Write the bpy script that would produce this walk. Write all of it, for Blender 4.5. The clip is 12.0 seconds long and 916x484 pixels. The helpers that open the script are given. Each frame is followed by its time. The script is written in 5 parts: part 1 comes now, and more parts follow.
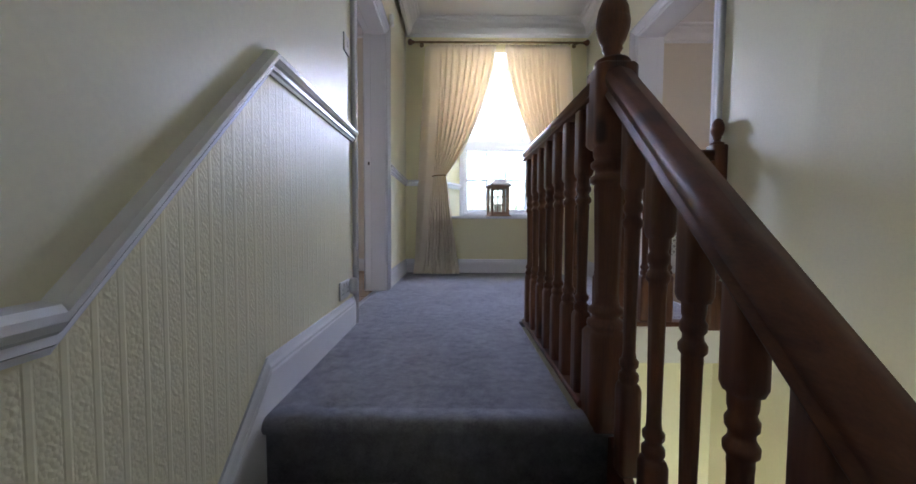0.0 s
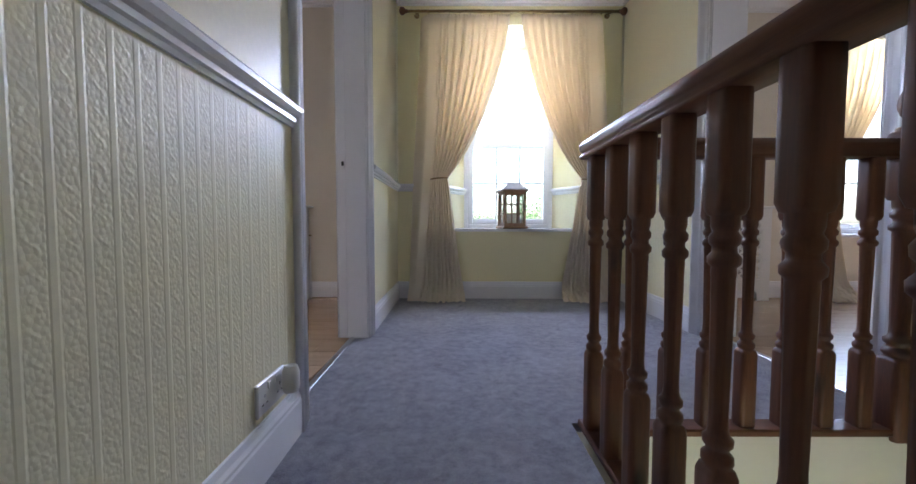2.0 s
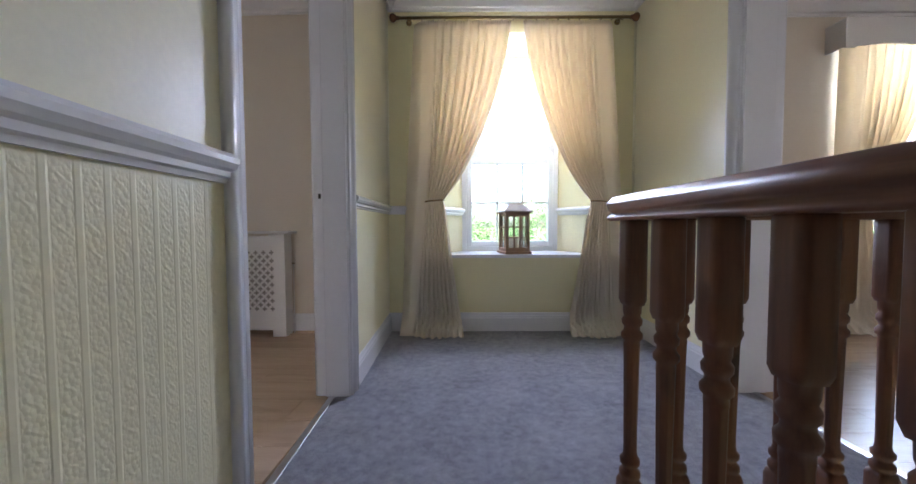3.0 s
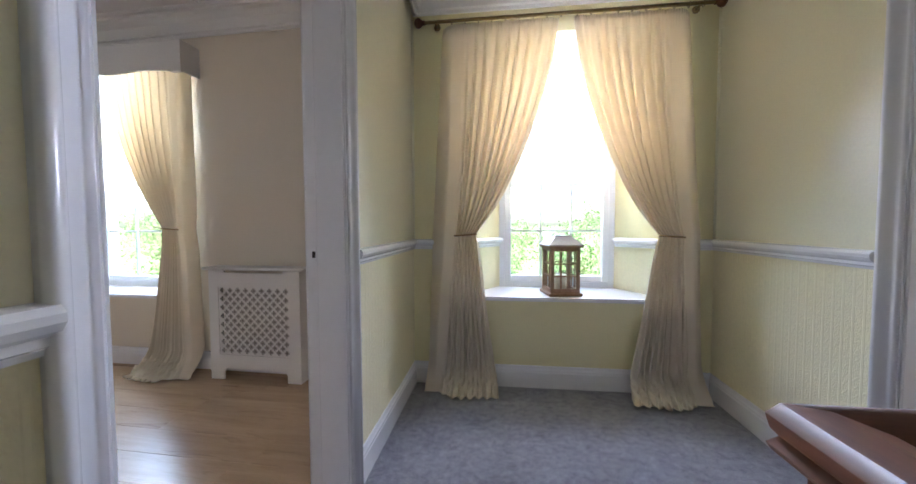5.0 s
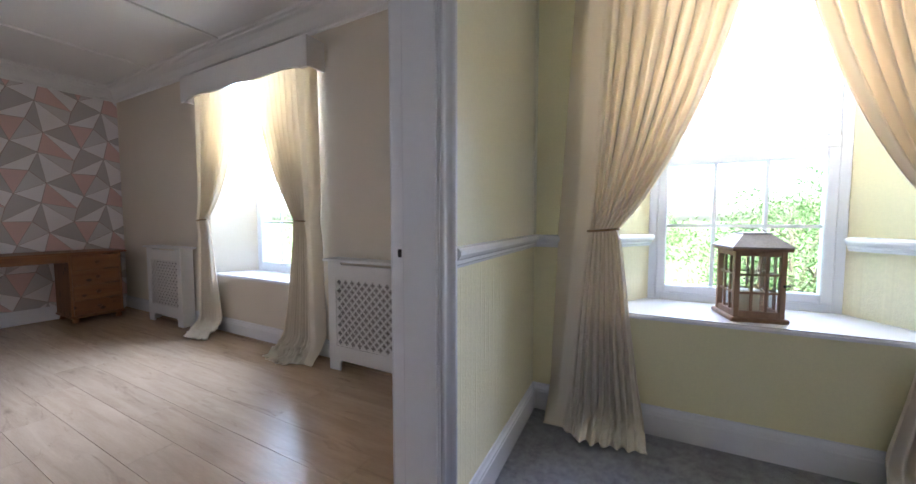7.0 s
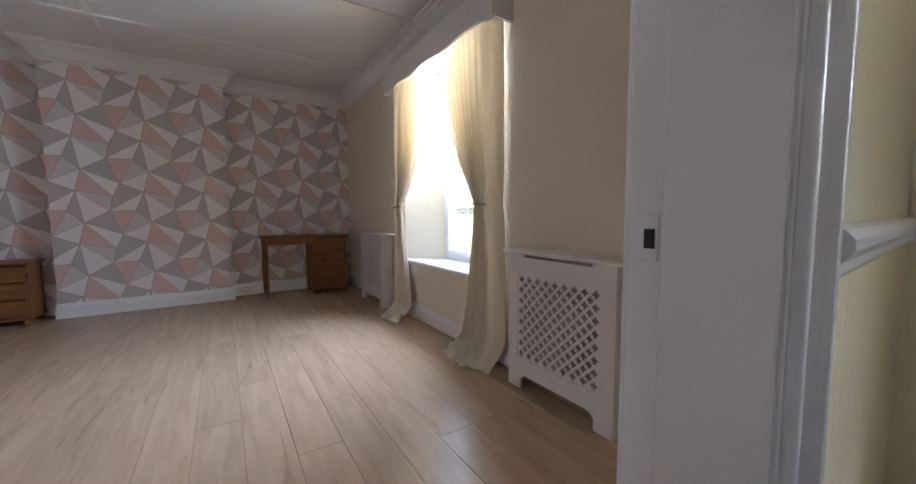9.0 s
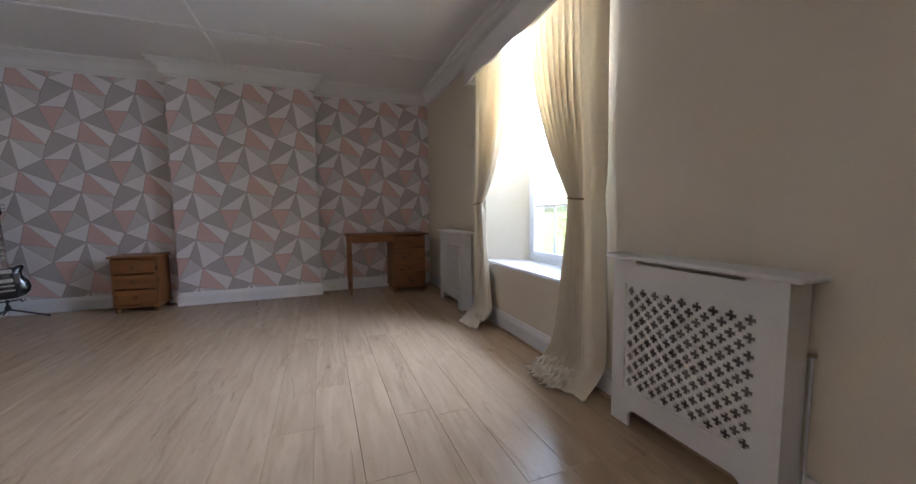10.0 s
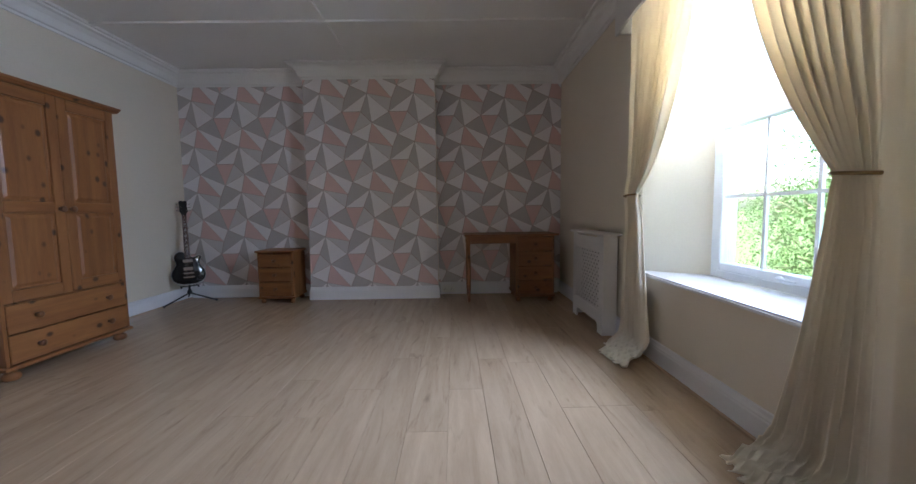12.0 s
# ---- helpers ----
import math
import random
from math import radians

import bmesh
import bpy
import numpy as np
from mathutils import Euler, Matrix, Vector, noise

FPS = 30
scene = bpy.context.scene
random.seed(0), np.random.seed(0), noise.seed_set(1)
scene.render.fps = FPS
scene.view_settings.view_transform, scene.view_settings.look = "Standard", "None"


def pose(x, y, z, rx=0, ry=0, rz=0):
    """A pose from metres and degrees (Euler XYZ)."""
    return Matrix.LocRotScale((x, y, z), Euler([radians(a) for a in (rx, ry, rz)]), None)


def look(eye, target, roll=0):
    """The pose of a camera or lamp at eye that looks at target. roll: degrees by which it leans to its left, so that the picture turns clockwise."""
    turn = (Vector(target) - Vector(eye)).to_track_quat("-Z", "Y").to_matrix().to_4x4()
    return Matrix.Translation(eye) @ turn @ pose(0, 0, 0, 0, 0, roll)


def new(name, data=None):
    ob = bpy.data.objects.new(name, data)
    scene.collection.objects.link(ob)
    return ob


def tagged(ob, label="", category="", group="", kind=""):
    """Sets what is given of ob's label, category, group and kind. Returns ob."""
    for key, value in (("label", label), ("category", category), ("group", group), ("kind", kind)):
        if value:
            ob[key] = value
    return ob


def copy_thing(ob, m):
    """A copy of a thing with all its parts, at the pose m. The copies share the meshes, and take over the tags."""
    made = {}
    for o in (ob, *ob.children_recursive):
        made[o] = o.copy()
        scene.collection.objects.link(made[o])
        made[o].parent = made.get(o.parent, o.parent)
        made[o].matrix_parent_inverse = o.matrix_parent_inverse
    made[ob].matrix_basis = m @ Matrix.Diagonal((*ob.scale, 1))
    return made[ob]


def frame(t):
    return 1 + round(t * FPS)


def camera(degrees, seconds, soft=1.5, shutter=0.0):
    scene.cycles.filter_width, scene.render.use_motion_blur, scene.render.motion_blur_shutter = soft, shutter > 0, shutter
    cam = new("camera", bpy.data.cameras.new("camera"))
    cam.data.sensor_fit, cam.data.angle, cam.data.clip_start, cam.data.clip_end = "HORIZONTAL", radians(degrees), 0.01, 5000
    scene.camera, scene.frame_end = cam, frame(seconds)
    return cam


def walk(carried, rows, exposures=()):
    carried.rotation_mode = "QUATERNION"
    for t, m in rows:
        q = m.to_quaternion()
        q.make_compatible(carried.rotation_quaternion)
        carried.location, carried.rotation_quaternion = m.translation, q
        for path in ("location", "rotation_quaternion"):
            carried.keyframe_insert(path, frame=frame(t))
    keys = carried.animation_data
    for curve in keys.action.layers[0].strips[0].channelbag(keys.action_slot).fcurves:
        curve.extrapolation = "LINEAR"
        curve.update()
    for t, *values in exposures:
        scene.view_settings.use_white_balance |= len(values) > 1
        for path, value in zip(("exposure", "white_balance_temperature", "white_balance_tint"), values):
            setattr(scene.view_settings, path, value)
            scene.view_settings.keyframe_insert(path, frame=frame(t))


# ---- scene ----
cam = camera(102.8, 12.0)
PATH = [
    (0, (0.316, 0.276, 0.525), (0.314, 2.274, 0.432), 0.3),
    (0.5, (0.282, 0.456, 0.517), (0.286, 2.453, 0.431), 0.5),
    (1, (0.251, 0.691, 0.547), (0.267, 2.694, 0.463), 0.1),
    (1.5, (0.249, 0.845, 0.596), (0.248, 2.845, 0.508), 0.0),
    (2, (0.27, 1.063, 0.655), (0.269, 3.061, 0.561), 0.1),
    (2.5, (0.281, 1.245, 0.757), (0.279, 3.243, 0.67), -0.1),
    (3, (0.296, 1.353, 0.849), (0.292, 3.351, 0.765), -0.2),
    (4.8, (0.322, 1.743, 1.068), (0.147, 3.734, 0.993), -0.2),
    (5, (0.356, 1.792, 1.115), (0.112, 3.775, 1.023), -0.2),
    (5.5, (0.368, 1.871, 1.152), (-0.009, 3.832, 1.05), -0.2),
    (6, (0.359, 1.984, 1.139), (-0.175, 3.908, 1.032), -0.1),
    (6.5, (0.338, 2.114, 1.122), (-0.372, 3.981, 1.005), -0.1),
    (7, (0.276, 2.227, 1.106), (-0.613, 4.014, 0.981), -0.0),
    (7.2, (0.266, 2.254, 1.113), (-0.72, 3.987, 0.967), 0.1),
    (8.8, (-0.08, 2.669, 1.029), (-1.663, 3.88, 0.874), -0.4),
    (9, (-0.144, 2.691, 1.034), (-1.783, 3.826, 0.877), -0.3),
    (9.5, (-0.275, 2.749, 1.03), (-2.028, 3.698, 0.869), -0.5),
    (10, (-0.416, 2.801, 1.025), (-2.258, 3.563, 0.862), -0.6),
    (10.5, (-0.564, 2.846, 1.014), (-2.469, 3.432, 0.849), -0.6),
    (11, (-0.724, 2.893, 1.001), (-2.677, 3.29, 0.839), -0.7),
    (11.5, (-0.87, 2.94, 0.988), (-2.848, 3.188, 0.827), -0.8),
    (12, (-1.048, 2.991, 0.992), (-3.04, 3.08, 0.836), -0.8),
]
walk(cam, [(t, look(eye, target, roll)) for t, eye, target, roll in PATH], exposures=[(0.0, 4.7, 6000, 15), (3.0, 4.75, 6200, 13), (5.0, 4.85, 6350, 12), (7.0, 4.8, 6100, 13), (9.0, 4.6, 6550, 14), (12.0, 4.25, 6250, 10)])

# ---- light ----
world = bpy.data.worlds.new("sky")
scene.world = world
world.use_nodes = True
wn = world.node_tree
sky = wn.nodes.new("ShaderNodeTexSky")
sky.sky_type = 'NISHITA'
sky.sun_disc = False
sky.sun_elevation = radians(48)
sky.sun_rotation = radians(150)
sky.dust_density = 4.0
wn.nodes["Background"].inputs["Strength"].default_value = 0.085
wn.links.new(sky.outputs[0], wn.nodes["Background"].inputs["Color"])
sun = new("sun", bpy.data.lights.new("sun", 'SUN'))
sun.data.energy = 0.85
sun.data.angle = radians(12)
sun.data.color = (1.0, 0.95, 0.88)
sun.matrix_world = look((-8, -14, 18), (0, 0, 0))


def sky_lamp(m, w, h, watts, color):
    lamp = new("sky_lamp", bpy.data.lights.new("sky_lamp", 'AREA'))
    lamp.data.shape, lamp.data.size, lamp.data.size_y = 'RECTANGLE', w, h
    lamp.data.energy = watts
    lamp.data.color = color
    lamp.data.spread = radians(125)
    lamp.matrix_world = m @ pose(0, 0, 0, -90 + 7, 0, 0)
    return lamp


# ---- materials ----
def mat(name, color, rough=0.6, metal=0.0, var=0.12, scale=3.0, fine=60.0, bump=0.08, bump_dist=0.002, color2=None, spec=0.5):
    """A surface with broad and fine variation of its colour and a fine relief."""
    m = bpy.data.materials.new(name)
    m.use_nodes = True
    nt = m.node_tree
    b = nt.nodes["Principled BSDF"]
    b.inputs["Roughness"].default_value = rough
    b.inputs["Metallic"].default_value = metal
    b.inputs["Specular IOR Level"].default_value = spec
    tc = nt.nodes.new("ShaderNodeTexCoord")
    n1 = nt.nodes.new("ShaderNodeTexNoise")
    n1.inputs["Scale"].default_value = scale
    n1.inputs["Detail"].default_value = 4
    n2 = nt.nodes.new("ShaderNodeTexNoise")
    n2.inputs["Scale"].default_value = fine
    n2.inputs["Detail"].default_value = 3
    nt.links.new(tc.outputs["Object"], n1.inputs["Vector"])
    nt.links.new(tc.outputs["Object"], n2.inputs["Vector"])
    add = nt.nodes.new("ShaderNodeMath")
    add.operation = 'ADD'
    nt.links.new(n1.outputs["Fac"], add.inputs[0])
    nt.links.new(n2.outputs["Fac"], add.inputs[1])
    ramp = nt.nodes.new("ShaderNodeMapRange")
    ramp.inputs["From Min"].default_value = 0.7
    ramp.inputs["From Max"].default_value = 1.3
    nt.links.new(add.outputs[0], ramp.inputs["Value"])
    mix = nt.nodes.new("ShaderNodeMix")
    mix.data_type = 'RGBA'
    dark = color2 if color2 else tuple(c * (1 - var) for c in color)
    mix.inputs["A"].default_value = (*dark, 1)
    mix.inputs["B"].default_value = (*color, 1)
    nt.links.new(ramp.outputs[0], mix.inputs["Factor"])
    nt.links.new(mix.outputs["Result"], b.inputs["Base Color"])
    if bump:
        bp = nt.nodes.new("ShaderNodeBump")
        bp.inputs["Strength"].default_value = bump
        bp.inputs["Distance"].default_value = bump_dist
        nt.links.new(n2.outputs["Fac"], bp.inputs["Height"])
        nt.links.new(bp.outputs[0], b.inputs["Normal"])
    return m


def wood(name, light, dark, rough=0.4, axis=2, grain=9.0, stretch=14.0, knots=0.0, knot=(0.1, 0.04, 0.015), random_tone=0.0, coat=0.0, knot_scale=5.0, knot_long=0.45, smudge=0.0):
    """Timber with grain along one axis, knots, and a tone of its own for every piece."""
    m = bpy.data.materials.new(name)
    m.use_nodes = True
    nt = m.node_tree
    b = nt.nodes["Principled BSDF"]
    b.inputs["Roughness"].default_value = rough
    b.inputs["Coat Weight"].default_value = coat
    b.inputs["Coat Roughness"].default_value = 0.2
    tc = nt.nodes.new("ShaderNodeTexCoord")
    info = nt.nodes.new("ShaderNodeObjectInfo")
    shift = nt.nodes.new("ShaderNodeVectorMath")
    shift.operation = 'MULTIPLY_ADD'
    shift.inputs[1].default_value = (17, 11, 23)
    nt.links.new(info.outputs["Random"], shift.inputs[0])
    nt.links.new(tc.outputs["Object"], shift.inputs[2])
    mp = nt.nodes.new("ShaderNodeMapping")
    s = [stretch, stretch, stretch]
    s[axis] = 1.0
    mp.inputs["Scale"].default_value = s
    nt.links.new(shift.outputs[0], mp.inputs["Vector"])
    n1 = nt.nodes.new("ShaderNodeTexNoise")
    n1.inputs["Scale"].default_value = grain / 4
    n1.inputs["Detail"].default_value = 6
    n1.inputs["Distortion"].default_value = 0.6
    nt.links.new(mp.outputs[0], n1.inputs["Vector"])
    n2 = nt.nodes.new("ShaderNodeTexNoise")
    n2.inputs["Scale"].default_value = grain * 3
    n2.inputs["Detail"].default_value = 3
    nt.links.new(mp.outputs[0], n2.inputs["Vector"])
    mul = nt.nodes.new("ShaderNodeMath")
    mul.operation = 'MULTIPLY_ADD'
    mul.inputs[1].default_value = 0.35
    nt.links.new(n2.outputs["Fac"], mul.inputs[0])
    nt.links.new(n1.outputs["Fac"], mul.inputs[2])
    rg = nt.nodes.new("ShaderNodeMapRange")
    rg.inputs["From Min"].default_value = 0.45
    rg.inputs["From Max"].default_value = 0.9
    nt.links.new(mul.outputs[0], rg.inputs["Value"])
    mix = nt.nodes.new("ShaderNodeMix")
    mix.data_type = 'RGBA'
    mix.inputs["A"].default_value = (*dark, 1)
    mix.inputs["B"].default_value = (*light, 1)
    nt.links.new(rg.outputs[0], mix.inputs["Factor"])
    out = mix.outputs["Result"]
    if random_tone:
        hs = nt.nodes.new("ShaderNodeHueSaturation")
        tone = nt.nodes.new("ShaderNodeMapRange")
        tone.inputs["To Min"].default_value = 1 - random_tone
        tone.inputs["To Max"].default_value = 1 + random_tone
        nt.links.new(info.outputs["Random"], tone.inputs["Value"])
        nt.links.new(tone.outputs[0], hs.inputs["Value"])
        nt.links.new(out, hs.inputs["Color"])
        out = hs.outputs[0]
    if smudge:
        ms = nt.nodes.new("ShaderNodeMapping")
        ss = [1.0, 1.0, 1.0]
        ss[axis] = 0.16
        ms.inputs["Scale"].default_value = ss
        nt.links.new(shift.outputs[0], ms.inputs["Vector"])
        ns = nt.nodes.new("ShaderNodeTexNoise")
        ns.inputs["Scale"].default_value = 15.0
        ns.inputs["Detail"].default_value = 5
        ns.inputs["Roughness"].default_value = 0.6
        ns.inputs["Distortion"].default_value = 1.2
        nt.links.new(ms.outputs[0], ns.inputs["Vector"])
        rs = nt.nodes.new("ShaderNodeMapRange")
        rs.inputs["From Min"].default_value = 0.58
        rs.inputs["From Max"].default_value = 0.80
        rs.inputs["To Max"].default_value = smudge
        nt.links.new(ns.outputs["Fac"], rs.inputs["Value"])
        sm = nt.nodes.new("ShaderNodeMix")
        sm.data_type = 'RGBA'
        sm.inputs["B"].default_value = (*knot, 1)
        nt.links.new(rs.outputs[0], sm.inputs["Factor"])
        nt.links.new(out, sm.inputs["A"])
        out = sm.outputs["Result"]
    if knots:
        mk = nt.nodes.new("ShaderNodeMapping")
        ks = [1.0, 1.0, 1.0]
        ks[axis] = knot_long
        mk.inputs["Scale"].default_value = ks
        nt.links.new(shift.outputs[0], mk.inputs["Vector"])
        vo = nt.nodes.new("ShaderNodeTexVoronoi")
        vo.inputs["Scale"].default_value = knot_scale
        nt.links.new(mk.outputs[0], vo.inputs["Vector"])
        kr = nt.nodes.new("ShaderNodeMapRange")
        kr.inputs["From Min"].default_value = 0.11
        kr.inputs["From Max"].default_value = 0.22
        kr.inputs["To Min"].default_value = knots
        kr.inputs["To Max"].default_value = 0.0
        nt.links.new(vo.outputs["Distance"], kr.inputs["Value"])
        km = nt.nodes.new("ShaderNodeMix")
        km.data_type = 'RGBA'
        km.inputs["B"].default_value = (*knot, 1)
        nt.links.new(kr.outputs[0], km.inputs["Factor"])
        nt.links.new(out, km.inputs["A"])
        out = km.outputs["Result"]
    nt.links.new(out, b.inputs["Base Color"])
    bp = nt.nodes.new("ShaderNodeBump")
    bp.inputs["Strength"].default_value = 0.12
    bp.inputs["Distance"].default_value = 0.001
    nt.links.new(mul.outputs[0], bp.inputs["Height"])
    nt.links.new(bp.outputs[0], b.inputs["Normal"])
    return m


def embossed_paper(name, color):
    """Vinyl wallpaper with upright ribs and a raised scroll band between them."""
    m = mat(name, color, 0.42, var=0.1, scale=2.0, bump=0)
    nt = m.node_tree
    b = nt.nodes["Principled BSDF"]
    tc = nt.nodes.new("ShaderNodeTexCoord")
    sep = nt.nodes.new("ShaderNodeSeparateXYZ")
    nt.links.new(tc.outputs["Object"], sep.inputs[0])

    def math_node(op, a, bb=None, c=None):
        n = nt.nodes.new("ShaderNodeMath")
        n.operation = op
        for i, v in enumerate((a, bb, c)):
            if v is None:
                continue
            if isinstance(v, (int, float)):
                n.inputs[i].default_value = v
            else:
                nt.links.new(v, n.inputs[i])
        return n.outputs[0]

    # a plain raised rib, then a band of small scrolls, 44 mm apart
    along = math_node('ADD', sep.outputs["X"], sep.outputs["Y"])
    fr = math_node('FRACT', math_node('MULTIPLY', along, 1 / 0.044))
    saw = math_node('ABSOLUTE', math_node('SUBTRACT', fr, 0.5))
    rib = math_node('SMOOTH_MIN', math_node('MULTIPLY', math_node('MAXIMUM', math_node('SUBTRACT', saw, 0.34), 0.0), 14.0), 1.0, 0.2)
    band = math_node('SMOOTH_MIN', math_node('MULTIPLY', math_node('MAXIMUM', math_node('SUBTRACT', 0.36, saw), 0.0), 20.0), 1.0, 0.2)
    swing = math_node('MULTIPLY', math_node('SINE', math_node('MULTIPLY', sep.outputs["Z"], 2 * math.pi / 0.036)), 0.16)
    stem = math_node('SUBTRACT', 1.0, math_node('MULTIPLY', math_node('ABSOLUTE', math_node('SUBTRACT', math_node('SUBTRACT', fr, 0.5), swing)), 9.0))
    vo = nt.nodes.new("ShaderNodeTexVoronoi")
    vo.feature = 'F1'
    vo.inputs["Scale"].default_value = 150
    mp = nt.nodes.new("ShaderNodeMapping")
    mp.inputs["Scale"].default_value = (1, 1, 0.75)
    nt.links.new(tc.outputs["Object"], mp.inputs["Vector"])
    nt.links.new(mp.outputs[0], vo.inputs["Vector"])
    leaf = math_node('SUBTRACT', 0.8, vo.outputs["Distance"])
    scroll = math_node('MULTIPLY', math_node('ADD', math_node('MULTIPLY', math_node('MAXIMUM', stem, 0.0), 0.35), leaf), band)
    height = math_node('ADD', math_node('MULTIPLY', scroll, 0.85), math_node('MULTIPLY', rib, 0.9))
    bp = nt.nodes.new("ShaderNodeBump")
    bp.inputs["Strength"].default_value = 0.6
    bp.inputs["Distance"].default_value = 0.0014
    nt.links.new(height, bp.inputs["Height"])
    nt.links.new(bp.outputs[0], b.inputs["Normal"])
    return m


def carpet_material():
    m = mat("grey_pile_carpet", (0.46, 0.455, 0.495), 0.95, var=0.4, scale=26.0, fine=230, bump=1.0, bump_dist=0.010, color2=(0.16, 0.158, 0.182), spec=0.1)
    for nd in m.node_tree.nodes:
        if nd.bl_idname == "ShaderNodeTexNoise":
            nd.inputs["Detail"].default_value = 7
            nd.inputs["Roughness"].default_value = 0.72
        if nd.bl_idname == "ShaderNodeMapRange":
            nd.inputs["From Min"].default_value = 0.74
            nd.inputs["From Max"].default_value = 1.26
    # pile brushed one way and the other in patches
    nt = m.node_tree
    tc = nt.nodes["Texture Coordinate"]
    broad = nt.nodes.new("ShaderNodeTexNoise")
    broad.inputs["Scale"].default_value = 4.5
    broad.inputs["Detail"].default_value = 5
    broad.inputs["Roughness"].default_value = 0.65
    broad.inputs["Distortion"].default_value = 0.8
    nt.links.new(tc.outputs["Object"], broad.inputs["Vector"])
    ramp = nt.nodes["Map Range"]
    inner = ramp.inputs["Value"].links[0].from_socket
    brushed = nt.nodes.new("ShaderNodeMath")
    brushed.operation = 'MULTIPLY_ADD'
    brushed.inputs[1].default_value = 0.55
    nt.links.new(broad.outputs["Fac"], brushed.inputs[0])
    nt.links.new(inner, brushed.inputs[2])
    ramp.inputs["From Min"].default_value = 1.0
    ramp.inputs["From Max"].default_value = 1.56
    nt.links.new(brushed.outputs[0], ramp.inputs["Value"])
    m.node_tree.nodes["Principled BSDF"].inputs["Sheen Weight"].default_value = 0.25
    m.node_tree.nodes["Principled BSDF"].inputs["Sheen Roughness"].default_value = 0.5
    return m


def cloth_material(name, color):
    m = mat(name, color, 0.85, var=0.06, scale=6, fine=500, bump=0.25, bump_dist=0.001, spec=0.2)
    nt = m.node_tree
    b = nt.nodes["Principled BSDF"]
    tr = nt.nodes.new("ShaderNodeBsdfTranslucent")
    tr.inputs["Color"].default_value = (0.92, 0.79, 0.58, 1)
    mx = nt.nodes.new("ShaderNodeMixShader")
    mx.inputs[0].default_value = 0.27
    nt.links.new(b.outputs[0], mx.inputs[1])
    nt.links.new(tr.outputs[0], mx.inputs[2])
    nt.links.new(mx.outputs[0], nt.nodes["Material Output"].inputs["Surface"])
    return m


def glass_material():
    m = bpy.data.materials.new("clear_glass")
    m.use_nodes = True
    nt = m.node_tree
    tr = nt.nodes.new("ShaderNodeBsdfTransparent")
    tr.inputs["Color"].default_value = (0.95, 0.97, 0.96, 1)
    gl = nt.nodes.new("ShaderNodeBsdfGlossy")
    gl.inputs["Roughness"].default_value = 0.02
    mx = nt.nodes.new("ShaderNodeMixShader")
    mx.inputs[0].default_value = 0.05
    nt.links.new(tr.outputs[0], mx.inputs[1])
    nt.links.new(gl.outputs[0], mx.inputs[2])
    nt.links.new(mx.outputs[0], nt.nodes["Material Output"].inputs["Surface"])
    return m


M_CREAM = mat("cream_wall_paint", (0.86, 0.82, 0.62), 0.38, var=0.06, scale=1.5, fine=90, bump=0.12)
M_YELLOW = mat("yellow_cream_wall_paint", (0.86, 0.79, 0.49), 0.45, var=0.06, scale=1.5, fine=90, bump=0.12)
M_EMBOSS = embossed_paper("embossed_cream_wallpaper", (0.86, 0.79, 0.53))
M_BEIGE = mat("beige_wall_paint", (0.76, 0.68, 0.56), 0.55, var=0.05, scale=1.5, fine=90, bump=0.12)
M_WHITE = mat("white_gloss_paint", (0.83, 0.82, 0.83), 0.22, var=0.03, scale=4, fine=40, bump=0.02)
M_CEIL = mat("white_ceiling_paint", (0.84, 0.83, 0.81), 0.8, var=0.04, scale=1.2, fine=80, bump=0.1)
M_PVC = mat("white_window_plastic", (0.82, 0.84, 0.87), 0.3, var=0.03, bump=0)
M_MDF = mat("white_satin_board", (0.78, 0.76, 0.74), 0.45, var=0.05, scale=4, fine=60, bump=0.05)
M_CARPET = carpet_material()
M_OAK = wood("pale_oak_laminate", (0.48, 0.345, 0.230), (0.375, 0.260, 0.168), 0.27, axis=0, grain=8, stretch=9, knot=(0.16, 0.10, 0.060), random_tone=0.04, smudge=0.65)
M_RAIL = wood("dark_stained_pine", (0.160, 0.055, 0.022), (0.062, 0.020, 0.009), 0.5, axis=2, grain=8, stretch=10, knots=0.8, knot=(0.02, 0.008, 0.004), coat=0.04, knot_scale=9)
M_RAIL_Y = wood("dark_stained_pine_rail", (0.160, 0.055, 0.022), (0.062, 0.020, 0.009), 0.5, axis=1, grain=8, stretch=10, knots=0.8, knot=(0.02, 0.008, 0.004), coat=0.04, knot_scale=7)
M_RAIL_X = wood("dark_stained_pine_cross_rail", (0.160, 0.055, 0.022), (0.062, 0.020, 0.009), 0.5, axis=0, grain=8, stretch=10, knots=0.6, knot=(0.02, 0.008, 0.004), coat=0.04)
M_PINE = wood("honey_pine", (0.30, 0.122, 0.038), (0.19, 0.068, 0.020), 0.5, axis=2, grain=6, stretch=12, knots=1.0, knot=(0.055, 0.018, 0.006), random_tone=0.07, coat=0.1, knot_scale=10.0, knot_long=0.75)
M_PINE_Y = wood("honey_pine_across", (0.30, 0.122, 0.038), (0.19, 0.068, 0.020), 0.5, axis=1, grain=6, stretch=12, knots=1.0, knot=(0.055, 0.018, 0.006), random_tone=0.07, coat=0.1, knot_scale=10.0, knot_long=0.75)
